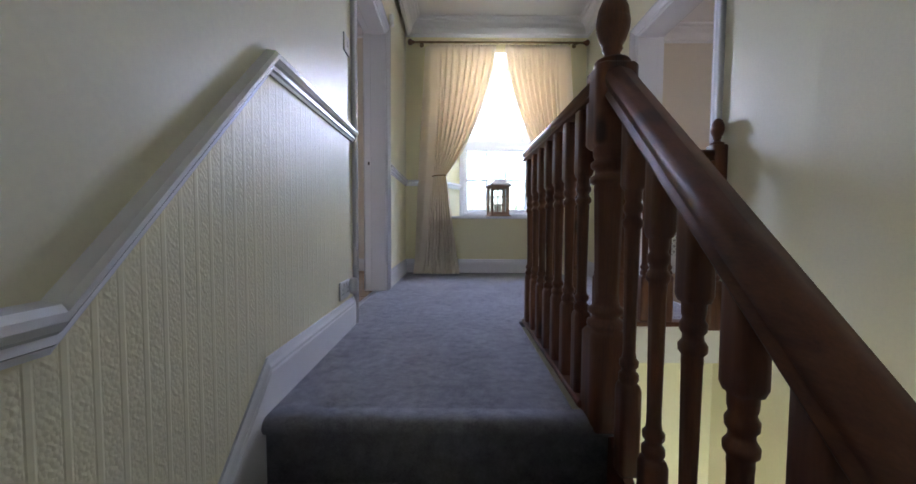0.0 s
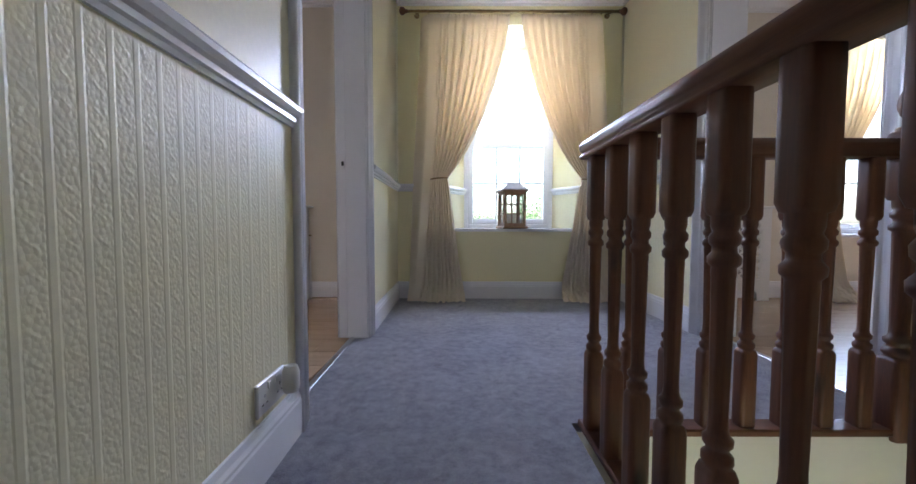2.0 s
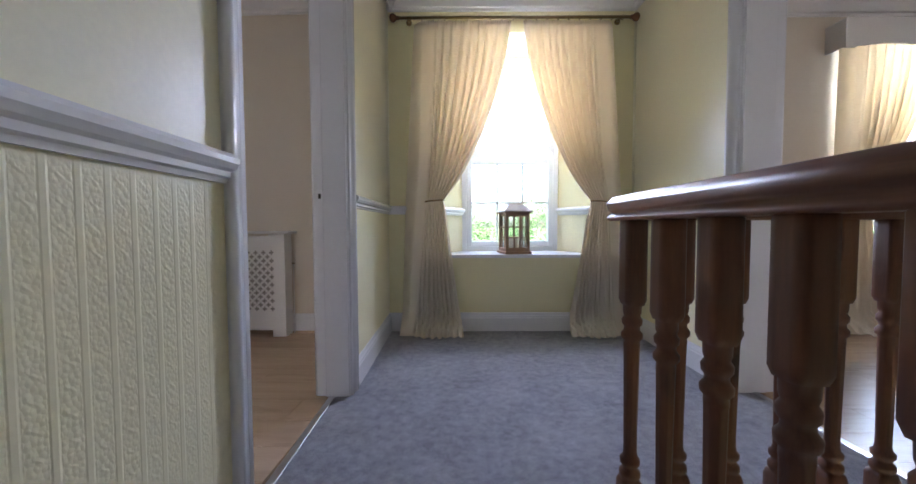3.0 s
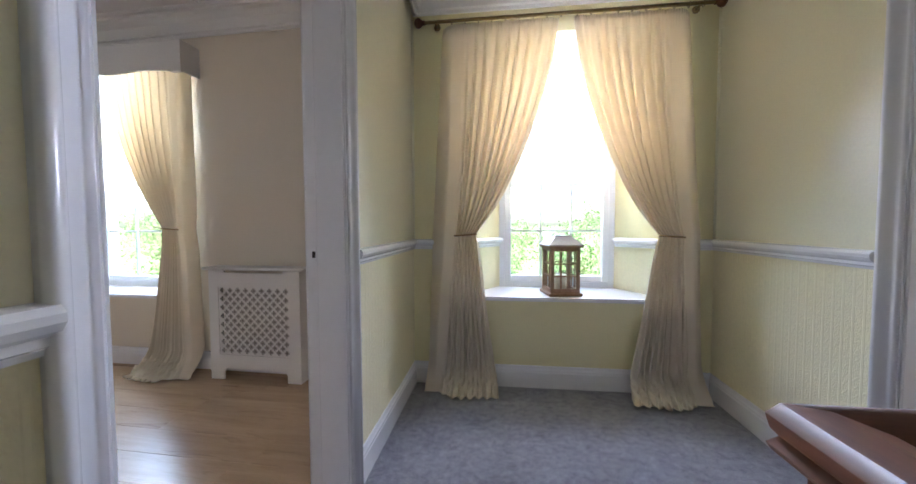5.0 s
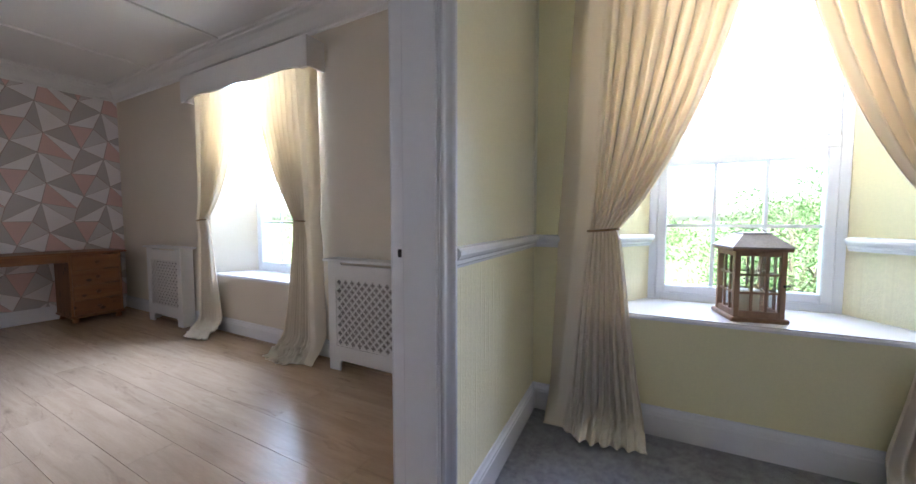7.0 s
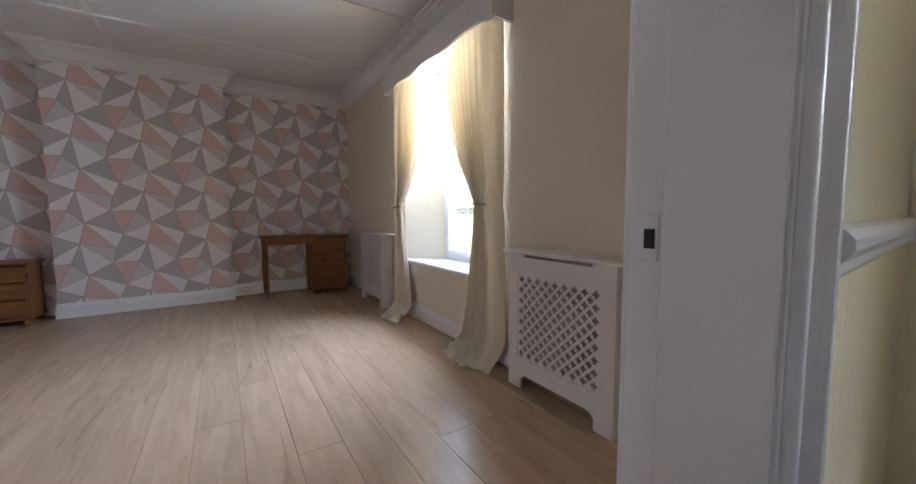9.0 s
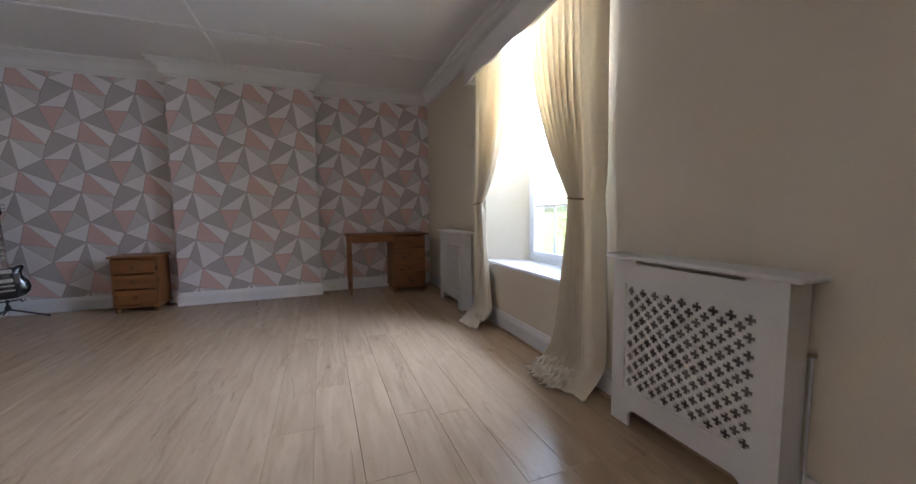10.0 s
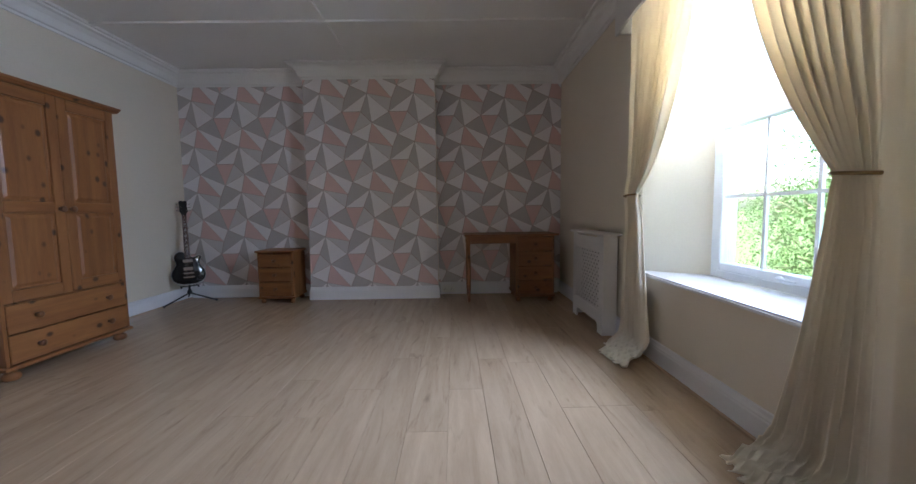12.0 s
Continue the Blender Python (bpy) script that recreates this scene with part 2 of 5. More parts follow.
M_PINE_X = wood("honey_pine_along", (0.30, 0.122, 0.038), (0.19, 0.068, 0.020), 0.5, axis=0, grain=6, stretch=12, knots=1.0, knot=(0.055, 0.018, 0.006), random_tone=0.07, coat=0.1, knot_scale=10.0, knot_long=0.75)
M_KNOB = wood("dark_pine_knob", (0.20, 0.08, 0.032), (0.13, 0.05, 0.02), 0.35)
M_LANTERN = wood("brown_lantern_wood", (0.38, 0.225, 0.13), (0.24, 0.13, 0.07), 0.6, axis=2, grain=10)
M_TIN = mat("weathered_tin", (0.36, 0.33, 0.31), 0.5, metal=0.3, var=0.25, scale=12, fine=120)
M_WAX = mat("ivory_candle_wax", (0.85, 0.78, 0.62), 0.5, var=0.05)
M_CLOTH = cloth_material("cream_curtain_cloth", (0.92, 0.85, 0.735))
M_BRASS = mat("antique_brass", (0.33, 0.23, 0.11), 0.38, metal=0.9, var=0.25, scale=20)
M_STEEL = mat("brushed_steel", (0.55, 0.55, 0.56), 0.3, metal=1.0, var=0.1, scale=20)
M_CHROME = mat("chrome", (0.75, 0.75, 0.77), 0.12, metal=1.0, var=0.02, bump=0)
M_BLACK = mat("black_lacquer", (0.012, 0.012, 0.014), 0.12, var=0.2, bump=0)
M_BLACKM = mat("black_satin_metal", (0.02, 0.02, 0.022), 0.45, var=0.2)
# painted shade of small openings; also dark rubber and wick
M_DARK = mat("opening_shade_and_dark_parts", (0.03, 0.027, 0.025), 0.8, var=0.2)
M_SOCKET = mat("white_switch_plastic", (0.78, 0.77, 0.74), 0.3, var=0.03, bump=0)
M_FRET = wood("rosewood", (0.10, 0.04, 0.025), (0.05, 0.02, 0.012), 0.45)
M_GLASS = glass_material()
M_GRASS = mat("lawn", (0.10, 0.17, 0.04), 0.9, var=0.4, scale=0.4, fine=8, bump=0.5, bump_dist=0.05)
M_LEAF = mat("green_leaves", (0.09, 0.165, 0.052), 0.6, var=0.5, scale=2.5, fine=14, bump=0, color2=(0.05, 0.11, 0.025))
M_LEAF2 = mat("yellow_green_leaves", (0.125, 0.185, 0.062), 0.5, var=0.5, scale=3.5, fine=14, bump=0, color2=(0.055, 0.105, 0.03))
M_BARK = mat("bark", (0.13, 0.10, 0.075), 0.9, var=0.4, scale=6, fine=40, bump=0.6, bump_dist=0.02)
P_WHITE = mat("paper_white", (0.84, 0.80, 0.80), 0.5, var=0.05, scale=5, fine=150, bump=0.05)
P_LIGHT = mat("paper_pale_grey", (0.66, 0.62, 0.61), 0.5, var=0.06, scale=5, fine=150, bump=0.05)
P_GREY = mat("paper_warm_grey", (0.53, 0.49, 0.48), 0.5, var=0.08, scale=5, fine=150, bump=0.05)
P_PINK = mat("paper_blush_pink", (0.74, 0.51, 0.48), 0.5, var=0.08, scale=5, fine=150, bump=0.05)
P_LINE = mat("paper_rose_gold_line", (0.44, 0.33, 0.29), 0.4, metal=0.2, var=0.1, bump=0)


# ---- shapes ----
def box(bm, x0, x1, y0, y1, z0, z1, bev=0.0):
    vs = [bm.verts.new((x, y, z)) for x in (x0, x1) for y in (y0, y1) for z in (z0, z1)]
    fs = [bm.faces.new([vs[i] for i in q]) for q in ((0, 1, 3, 2), (4, 6, 7, 5), (0, 4, 5, 1), (2, 3, 7, 6), (0, 2, 6, 4), (1, 5, 7, 3))]
    if bev:
        es = list({e for f in fs for e in f.edges})
        bmesh.ops.bevel(bm, geom=es, offset=bev, segments=1, affect='EDGES', profile=0.5)
    return bm


def prism(bm, plan, z0, z1):
    """An upright block over a plan outline, anticlockwise."""
    a = [bm.verts.new((x, y, z0)) for x, y in plan]
    b = [bm.verts.new((x, y, z1)) for x, y in plan]
    bm.faces.new(a[::-1])
    bm.faces.new(b)
    n = len(plan)
    for i in range(n):
        bm.faces.new((a[i], a[(i + 1) % n], b[(i + 1) % n], b[i]))
    return bm


def loft(bm, rings, closed=True, caps=True):
    """Skin over rings of points, all of one length."""
    vr = [[bm.verts.new(p) for p in r] for r in rings]
    n = len(rings[0])
    for r0, r1 in zip(vr, vr[1:]):
        for i in range(n if closed else n - 1):
            j = (i + 1) % n
            bm.faces.new((r0[i], r0[j], r1[j], r1[i]))
    if caps and closed:
        bm.faces.new(vr[0][::-1])
        bm.faces.new(vr[-1])
    return bm


def lathe(bm, profile, seg=14, m=None):
    """A turned shape from (radius, height) pairs about z, moved by m."""
    m = m or Matrix()
    rings = [[m @ Vector((r * math.cos(2 * math.pi * i / seg), r * math.sin(2 * math.pi * i / seg), z)) for i in range(seg)] for r, z in profile]
    return loft(bm, rings)


def rod(bm, a, b, r, seg=10, r2=None):
    a, b = Vector(a), Vector(b)
    q = (b - a).to_track_quat('Z', 'Y').to_matrix().to_4x4()
    return lathe(bm, [(r, 0), (r if r2 is None else r2, (b - a).length)], seg, Matrix.Translation(a) @ q)


def ball(bm, c, r, seg=12, sz=1.0):
    k = 7
    return lathe(bm, [(max(r * math.sin(math.pi * i / k), 1e-4), -r * sz * math.cos(math.pi * i / k)) for i in range(k + 1)], seg, Matrix.Translation(c))


def moulding(bm, section, a, b, out, m0=0.0, m1=0.0):
    """A moulded strip from a to b: the section's points are (distance out of the wall, height); m0, m1 mitre its ends."""
    a, b, out = Vector(a), Vector(b), Vector(out)
    d = (b - a)
    flat = Vector((d.x, d.y, 0)).normalized()
    slope = d.z / max(Vector((d.x, d.y, 0)).length, 1e-6)
    run = flat + Vector((0, 0, slope))
    r0 = [a + out * o + Vector((0, 0, z)) + run * (m0 * o) for o, z in section]
    r1 = [b + out * o + Vector((0, 0, z)) + run * (m1 * o) for o, z in section]
    return loft(bm, [r0, r1])


def runs(name, material, label, section, lines, m=None):
    """Lengths of one moulding, each an object: start, end, direction out of the wall, mitres."""
    for a, b, out, *k in lines:
        bm = moulding(B(), section, a, b, out, *k)
        ob = new(name, mesh_of(name, bm, material))
        if m is not None:
            ob.matrix_basis = m
        tagged(ob, label, kind="structure")


def smooth(bm, angle=40):
    for f in bm.faces:
        f.smooth = True
    lim = radians(angle)
    for e in bm.edges:
        if len(e.link_faces) == 2 and e.calc_face_angle(0) > lim:
            e.smooth = False
    return bm


def mesh_of(name, bm, material):
    bmesh.ops.recalc_face_normals(bm, faces=bm.faces)
    me = bpy.data.meshes.new(name)
    bm.to_mesh(me)
    bm.free()
    for x in (material if isinstance(material, (list, tuple)) else [material]):
        me.materials.append(x)
    return me


def part(name, bm, material, parent, label=""):
    ob = new(name, mesh_of(name, bm, material))
    ob.parent = parent
    if label:
        ob["label"] = label
    return ob


def struct(name, bm, material, label="", m=None):
    ob = new(name, mesh_of(name, bm, material))
    if m is not None:
        ob.matrix_basis = m
    return tagged(ob, label, kind="structure")


def thing(name, label, category, m=None, group="", kind=""):
    ob = new(name)
    ob.empty_display_size = 0.1
    if m is not None:
        ob.matrix_basis = m
    return tagged(ob, label, category, group, kind)


def B():
    return bmesh.new()


# ---- plan ----
BED = pose(-0.40, 4.27, 0, 0, 0, -2.0)      # bedroom frame: x along the window wall, y = 0 at that wall
XL, XR = -0.238, 1.70                        # landing walls
YE, YB = 4.31, -0.75                        # landing end wall, wall behind the stairs
LW = Matrix.Translation((XL, 2.0, 0)) @ pose(0, 0, 0, 0, 0, 0.8) @ Matrix.Translation((-XL, -2.0, 0))   # the left wall runs a little askew
XLE = XL - 0.032                            # its far corner
CEIL, BCEIL = 2.70, 2.675
DOOR = 1.995
LY0, LY1 = 2.268, 3.16                       # doorway to the bedroom
RY0, RY1 = 2.31, 3.19                       # doorway to the second bedroom
NOSE = 1.25                                 # edge of the landing
HALF = -0.57                                # half landing
WELLX, WELLY = 0.690, 2.20                  # balustrade lines
HALL = -2.70

SKIRT = [(0, 0), (0.02, 0), (0.02, 0.105), (0.017, 0.112), (0.017, 0.120), (0.012, 0.130), (0.008, 0.146), (0, 0.15)]
DADO = [(0, 0), (0.010, 0), (0.013, 0.010), (0.020, 0.014), (0.020, 0.026), (0.028, 0.032), (0.036, 0.044), (0.036, 0.056), (0.028, 0.066), (0, 0.070)]
CORNICE = [(0, -0.16), (0.012, -0.16), (0.014, -0.140), (0.032, -0.134), (0.040, -0.115), (0.055, -0.075), (0.085, -0.045), (0.112, -0.036), (0.114, -0.022), (0.138, -0.020), (0.140, 0), (0, 0)]
ARCH = [(0, 0), (0, 0.012), (0.010, 0.017), (0.016, 0.012), (0.026, 0.014), (0.046, 0.019), (0.054, 0.026), (0.070, 0.027), (0.075, 0.020), (0.075, 0)]
DZ = 0.948                                  # underside of the dado rail

# landing, left wall with the doorway
bm = B()
box(bm, XL - 0.16, XL, YB, LY0 - 0.03, HALL, CEIL)
box(bm, XL - 0.16, XL, LY1 + 0.03, YE + 0.05, HALL, CEIL)
box(bm, XL - 0.16, XL, LY0 - 0.03, LY1 + 0.03, DOOR + 0.03, CEIL)
box(bm, XL - 0.16, XL, LY0 - 0.03, LY1 + 0.03, HALL, -0.02)
wall_w = struct("wall_west", bm, M_CREAM, "cream painted landing wall with a doorway", LW)
bm = B()
pts = [(YB, HALF), (LY0 - 0.072, HALF), (LY0 - 0.072, DZ + 0.02), (1.33, DZ + 0.02), (0.745, 0.36), (YB, 0.36)]
loft(bm, [[(XL - 0.001, y, z) for y, z in pts], [(XL + 0.003, y, z) for y, z in pts]])
part("wallpaper", bm, M_EMBOSS, wall_w, "embossed cream striped wallpaper")
bm = B()
box(bm, XL - 0.001, XL + 0.003, LY1 + 0.073, YE, 0, DZ + 0.02)
part("wallpaper", bm, M_EMBOSS, wall_w, "embossed cream striped wallpaper")

# right wall of the landing and the stairwell
bm = B()
box(bm, XR, XR + 0.20, YB, RY0 - 0.03, HALL, CEIL)
box(bm, XR, XR + 0.20, RY1 + 0.03, YE, HALL, CEIL)
box(bm, XR, XR + 0.20, RY0 - 0.03, RY1 + 0.03, DOOR + 0.03, CEIL)
box(bm, XR, XR + 0.20, RY0 - 0.03, RY1 + 0.03, HALL, -0.02)
wall_e = struct("wall_east", bm, M_CREAM, "cream painted landing wall with a doorway")
bm = B()
box(bm, XR - 0.003, XR + 0.001, RY1 + 0.073, YE, 0, DZ + 0.02)
part("wallpaper", bm, M_EMBOSS, wall_e, "embossed cream striped wallpaper")


def window_wall(bm, x0, x1, o0, o1, i0, i1, y, depth, sill, head, top, back=0.16):
    """A thick wall with one opening whose sides splay towards the room."""
    yi, yo = y + depth, y + depth + back
    for z0, z1, pl in ((-0.02, top, [(x0, y), (o0, y), (i0, yi), (i0, yo), (x0, yo)]),
                       (-0.02, top, [(o1, y), (x1, y), (x1, yo), (i1, yo), (i1, yi)]),
                       (-0.02, sill, [(o0, y), (o1, y), (i1, yi), (i1, yo), (i0, yo), (i0, yi)]),
                       (head, top, [(o0, y), (o1, y), (i1, yi), (i1, yo), (i0, yo), (i0, yi)])):
        prism(bm, pl, z0, z1)
    return bm


W1O, W1I, W1D = (0.06, 1.47), (0.325, 1.215), 0.44
wall_n = struct("wall_north", window_wall(B(), XL - 0.16, XR + 0.20, *W1O, *W1I, YE, W1D, 0.595, 2.38, CEIL), M_YELLOW, "yellow-cream painted end wall with a deep window recess")
bm = B()
for xa, xb in ((W1O[0], W1I[0]), (W1O[1], W1I[1])):
    s = 1 if xa < xb else -1
    loft(bm, [[(xa + s * o, YE + 0.002, z) for o, z in ((0, 0.62), (0.003, 0.62), (0.003, DZ + 0.03), (0, DZ + 0.03))],
              [(xb + s * o, YE + W1D, z) for o, z in ((0, 0.62), (0.003, 0.62), (0.003, DZ + 0.03), (0, DZ + 0.03))]])
part("wallpaper", bm, M_EMBOSS, wall_n, "embossed cream wallpaper in the window recess")

# wall behind the stairs, hall below
bm = B()
box(bm, XL - 0.16, 0.85, YB - 0.15, YB, HALL, -0.75)
box(bm, 1.65, XR + 0.20, YB - 0.15, YB, HALL, -0.75)
box(bm, XL - 0.16, XR + 0.20, YB - 0.15, YB, -0.75, CEIL)
struct("wall_south", bm, M_CREAM, "plain cream wall behind the stairs")
struct("wall_stairwell", box(B(), XL, XR, WELLY + 0.03, WELLY + 0.13, HALL, -0.20), M_CREAM, "plain cream wall below the landing")
struct("floor_hall", box(B(), XL - 0.16, XR + 0.2, YB, WELLY + 1.0, HALL - 0.1, HALL), M_CARPET, "plain grey floor of the hall below")
struct("ceiling_landing", box(B(), XL - 0.16, XR + 0.20, YB - 0.15, YE + 0.6, CEIL, CEIL + 0.12), M_CEIL, "white landing ceiling")

# landing floor and stairs, one fitted carpet each
bm = B()
box(bm, XL - 0.085, WELLX - 0.045, NOSE + 0.05, YE, -0.03, 0.0)
box(bm, WELLX - 0.045, XR, WELLY + 0.045, YE, -0.03, 0.0)
box(bm, XR, XR + 0.10, RY0 - 0.02, RY1 + 0.02, -0.03, 0.0)
struct("floor_landing", bm, M_CARPET, "grey cut-pile carpet fitted on the landing")
bm = B()
box(bm, XL, WELLX, NOSE + 0.02, YE, -0.20, -0.03)
box(bm, WELLX, XR, WELLY, YE, -0.20, -0.03)
struct("floor_landing_slab", bm, M_CREAM, "painted edge and underside of the landing")
stair = thing("stairs", "grey carpeted upper stair flight", "", kind="structure")
steps = [(NOSE, 0.0), (1.03, -0.19), (0.81, -0.38)]
for k, (yn, zt) in enumerate(steps):
    deep = 0.05 if k == 0 else 0.25
    pr = [(yn + deep, zt), (yn, zt), (yn - 0.012, zt - 0.004), (yn - 0.022, zt - 0.014), (yn - 0.024, zt - 0.028), (yn - 0.016, zt - 0.042), (yn + 0.002, zt - 0.05), (yn + 0.004, zt - 0.19), (yn + deep, zt - 0.19)]
    bm = loft(B(), [[(XL + 0.02, y, z) for y, z in pr], [(WELLX + 0.045, y, z) for y, z in pr]])
    part("step", smooth(bm), M_CARPET, stair)
struct("floor_half_landing", box(B(), XL, XR, YB, 0.815, HALF - 0.15, HALF), M_CARPET, "grey carpeted half landing")
bm = B()
box(bm, XL, WELLX + 0.02, 0.83, NOSE + 0.05, -0.62, -0.58)
struct("stairs_soffit", bm, M_CREAM, "painted underside of the stairs")

# skirting, dado, cornice of the landing
SK = "white gloss moulded skirting board along the landing"
runs("baseboard_landing", M_WHITE, SK, SKIRT, [
    ((XL, NOSE + 0.04, 0), (XL, LY0 - 0.076, 0), (1, 0, 0)),
    ((XL, 0.70, -0.56), (XL, NOSE + 0.04, 0), (1, 0, 0)),
    ((XL, YB, HALF), (XL, 0.70, HALF + 0.01), (1, 0, 0)),
    ((XL, LY1 + 0.076, 0), (XL, YE, 0), (1, 0, 0), 0, -1),
], LW)
bm = B()
pts = [(NOSE + 0.04, 0.0), (0.70, -0.55), (0.70, -0.75), (NOSE + 0.04, -0.2)]
loft(bm, [[(XL, y, z) for y, z in pts], [(XL + 0.019, y, z) for y, z in pts]])
struct("stair_wall_string", bm, M_WHITE, "white gloss wall string beside the stairs", LW)
runs("baseboard_landing", M_WHITE, SK, SKIRT, [
    ((XLE, YE, 0), (XR, YE, 0), (0, -1, 0), 1, -1),
    ((XR, YE, 0), (XR, RY1 + 0.076, 0), (-1, 0, 0), 1, 0),
])
DL = "white gloss moulded dado rail"
runs("dado_rail", M_WHITE, DL, DADO, [
    ((XL, YB, 0.355), (XL, 0.74, 0.355), (1, 0, 0)),
    ((XL, 0.74, 0.355), (XL, 1.33, DZ), (1, 0, 0)),
    ((XL, 1.33, DZ), (XL, LY0 - 0.072, DZ), (1, 0, 0)),
    ((XL, LY1 + 0.085, DZ), (XL, YE, DZ), (1, 0, 0), 0, -1),
], LW)
DADO_RUNS = [
    ((XLE, YE, DZ), (W1O[0], YE, DZ), (0, -1, 0), 1, 0),
    ((W1O[1], YE, DZ), (XR, YE, DZ), (0, -1, 0), 0, -1),
    ((XR, YE, DZ), (XR, RY1 + 0.085, DZ), (-1, 0, 0), 1, 0),
]
for xa, xb in ((W1O[0], W1I[0]), (W1O[1], W1I[1])):
    d = Vector((xb - xa, W1D, 0)).normalized()
    out = (d.y, -d.x, 0) if xa < xb else (-d.y, d.x, 0)
    DADO_RUNS.append(((xa, YE, DZ), (xb, YE + W1D - 0.035, DZ), out))
runs("dado_rail", M_WHITE, DL, DADO, DADO_RUNS)
bm = B()
moulding(bm, CORNICE, (XL, YB, CEIL), (XL, YE, CEIL), (1, 0, 0), 0, -1)
moulding(bm, CORNICE, (XLE, YE, CEIL), (XR, YE, CEIL), (0, -1, 0), 1, -1)
moulding(bm, CORNICE, (XR, YE, CEIL), (XR, YB, CEIL), (-1, 0, 0), 1, 0)
n = 62
for i in range(n):
    x = XL + 0.09 + (XR - XL - 0.18) * i / (n - 1)
    box(bm, x - 0.010, x + 0.010, YE - 0.079, YE - 0.052, CEIL - 0.088, CEIL - 0.05)
struct("cornice_landing", bm, M_CEIL, "white plaster cornice with a beaded band")

for x in (XLE + 0.004, XR - 0.004):
    bm = rod(B(), (x, YE - 0.004, DZ + 0.071), (x, YE - 0.004, CEIL - 0.15), 0.009, 10)
    struct("trim_corner", smooth(bm), M_CREAM, "slim cream painted bead in the wall corner")


def doorway(name, x_room, x_land, y0, y1, label, latch_y=None, m=None):
    """A white lining with stops and a moulded architrave; the landing lies on the side of x_land."""
    s = 1 if x_land > x_room else -1
    root = thing(name, label, "", m, kind="structure")
    lo, hi = min(x_room, x_land) - 0.004, max(x_room, x_land) + 0.004
    bm = B()
    box(bm, lo, hi, y0 - 0.03, y0, -0.02, DOOR, 0.002)
    box(bm, lo, hi, y1, y1 + 0.03, -0.02, DOOR, 0.002)
    box(bm, lo, hi, y0 - 0.03, y1 + 0.03, DOOR, DOOR + 0.03, 0.002)
    part("lining", bm, M_WHITE, root)
    a, b = sorted((x_room + s * 0.045, x_land))
    bm = B()
    box(bm, a, b, y0, y0 + 0.012, 0, DOOR - 0.012, 0.002)
    box(bm, a, b, y1 - 0.012, y1, 0, DOOR - 0.012, 0.002)
    box(bm, a, b, y0, y1, DOOR - 0.012, DOOR, 0.002)
    part("door_stop", bm, M_WHITE, root)
    for xf, o in ((x_land, s), (x_room, -s)):
        for ya, d in ((y0 - 0.006, -1), (y1 + 0.006, 1)):
            bm = B()
            loft(bm, [[(xf + o * t, ya + d * w, 0) for w, t in ARCH], [(xf + o * t, ya + d * w, DOOR + 0.006 + w) for w, t in ARCH]])
            part("architrave", smooth(bm, 25), M_WHITE, root)
        bm = B()
        loft(bm, [[(xf + o * t, y0 - 0.006 - w, DOOR + 0.006 + w) for w, t in ARCH], [(xf + o * t, y1 + 0.006 + w, DOOR + 0.006 + w) for w, t in ARCH]])
        part("architrave", smooth(bm, 25), M_WHITE, root)
    if latch_y:
        bm = B()
        box(bm, x_room + s * 0.006, x_room + s * 0.038, latch_y - 0.002, latch_y + 0.002, 0.972, 1.03, 0.001)
        strike = part("strike_plate", bm, M_WHITE, root, "small painted strike plate")
        # no real recess: a dark block paints the shade of the latch opening
        part("latch_hole_shade", box(B(), x_room + s * 0.021, x_room + s * 0.034, latch_y - 0.0035, latch_y - 0.001, 0.988, 1.013), M_DARK, strike)
    return root


doorway("door_1", XL - 0.16, XL, LY0, LY1, "white gloss doorway into the bedroom", latch_y=LY1 - 0.001, m=LW)
doorway("door_2", XR + 0.20, XR, RY0, RY1, "white gloss doorway into a second bedroom")
struct("threshold_1", box(B(), XL - 0.10, XL - 0.07, LY0, LY1, 0.0, 0.005, 0.002), M_STEEL, "aluminium carpet strip in the doorway", LW)
struct("threshold_2", box(B(), XR + 0.085, XR + 0.115, RY0, RY1, 0.0, 0.005, 0.002), M_STEEL, "aluminium carpet strip in the doorway")


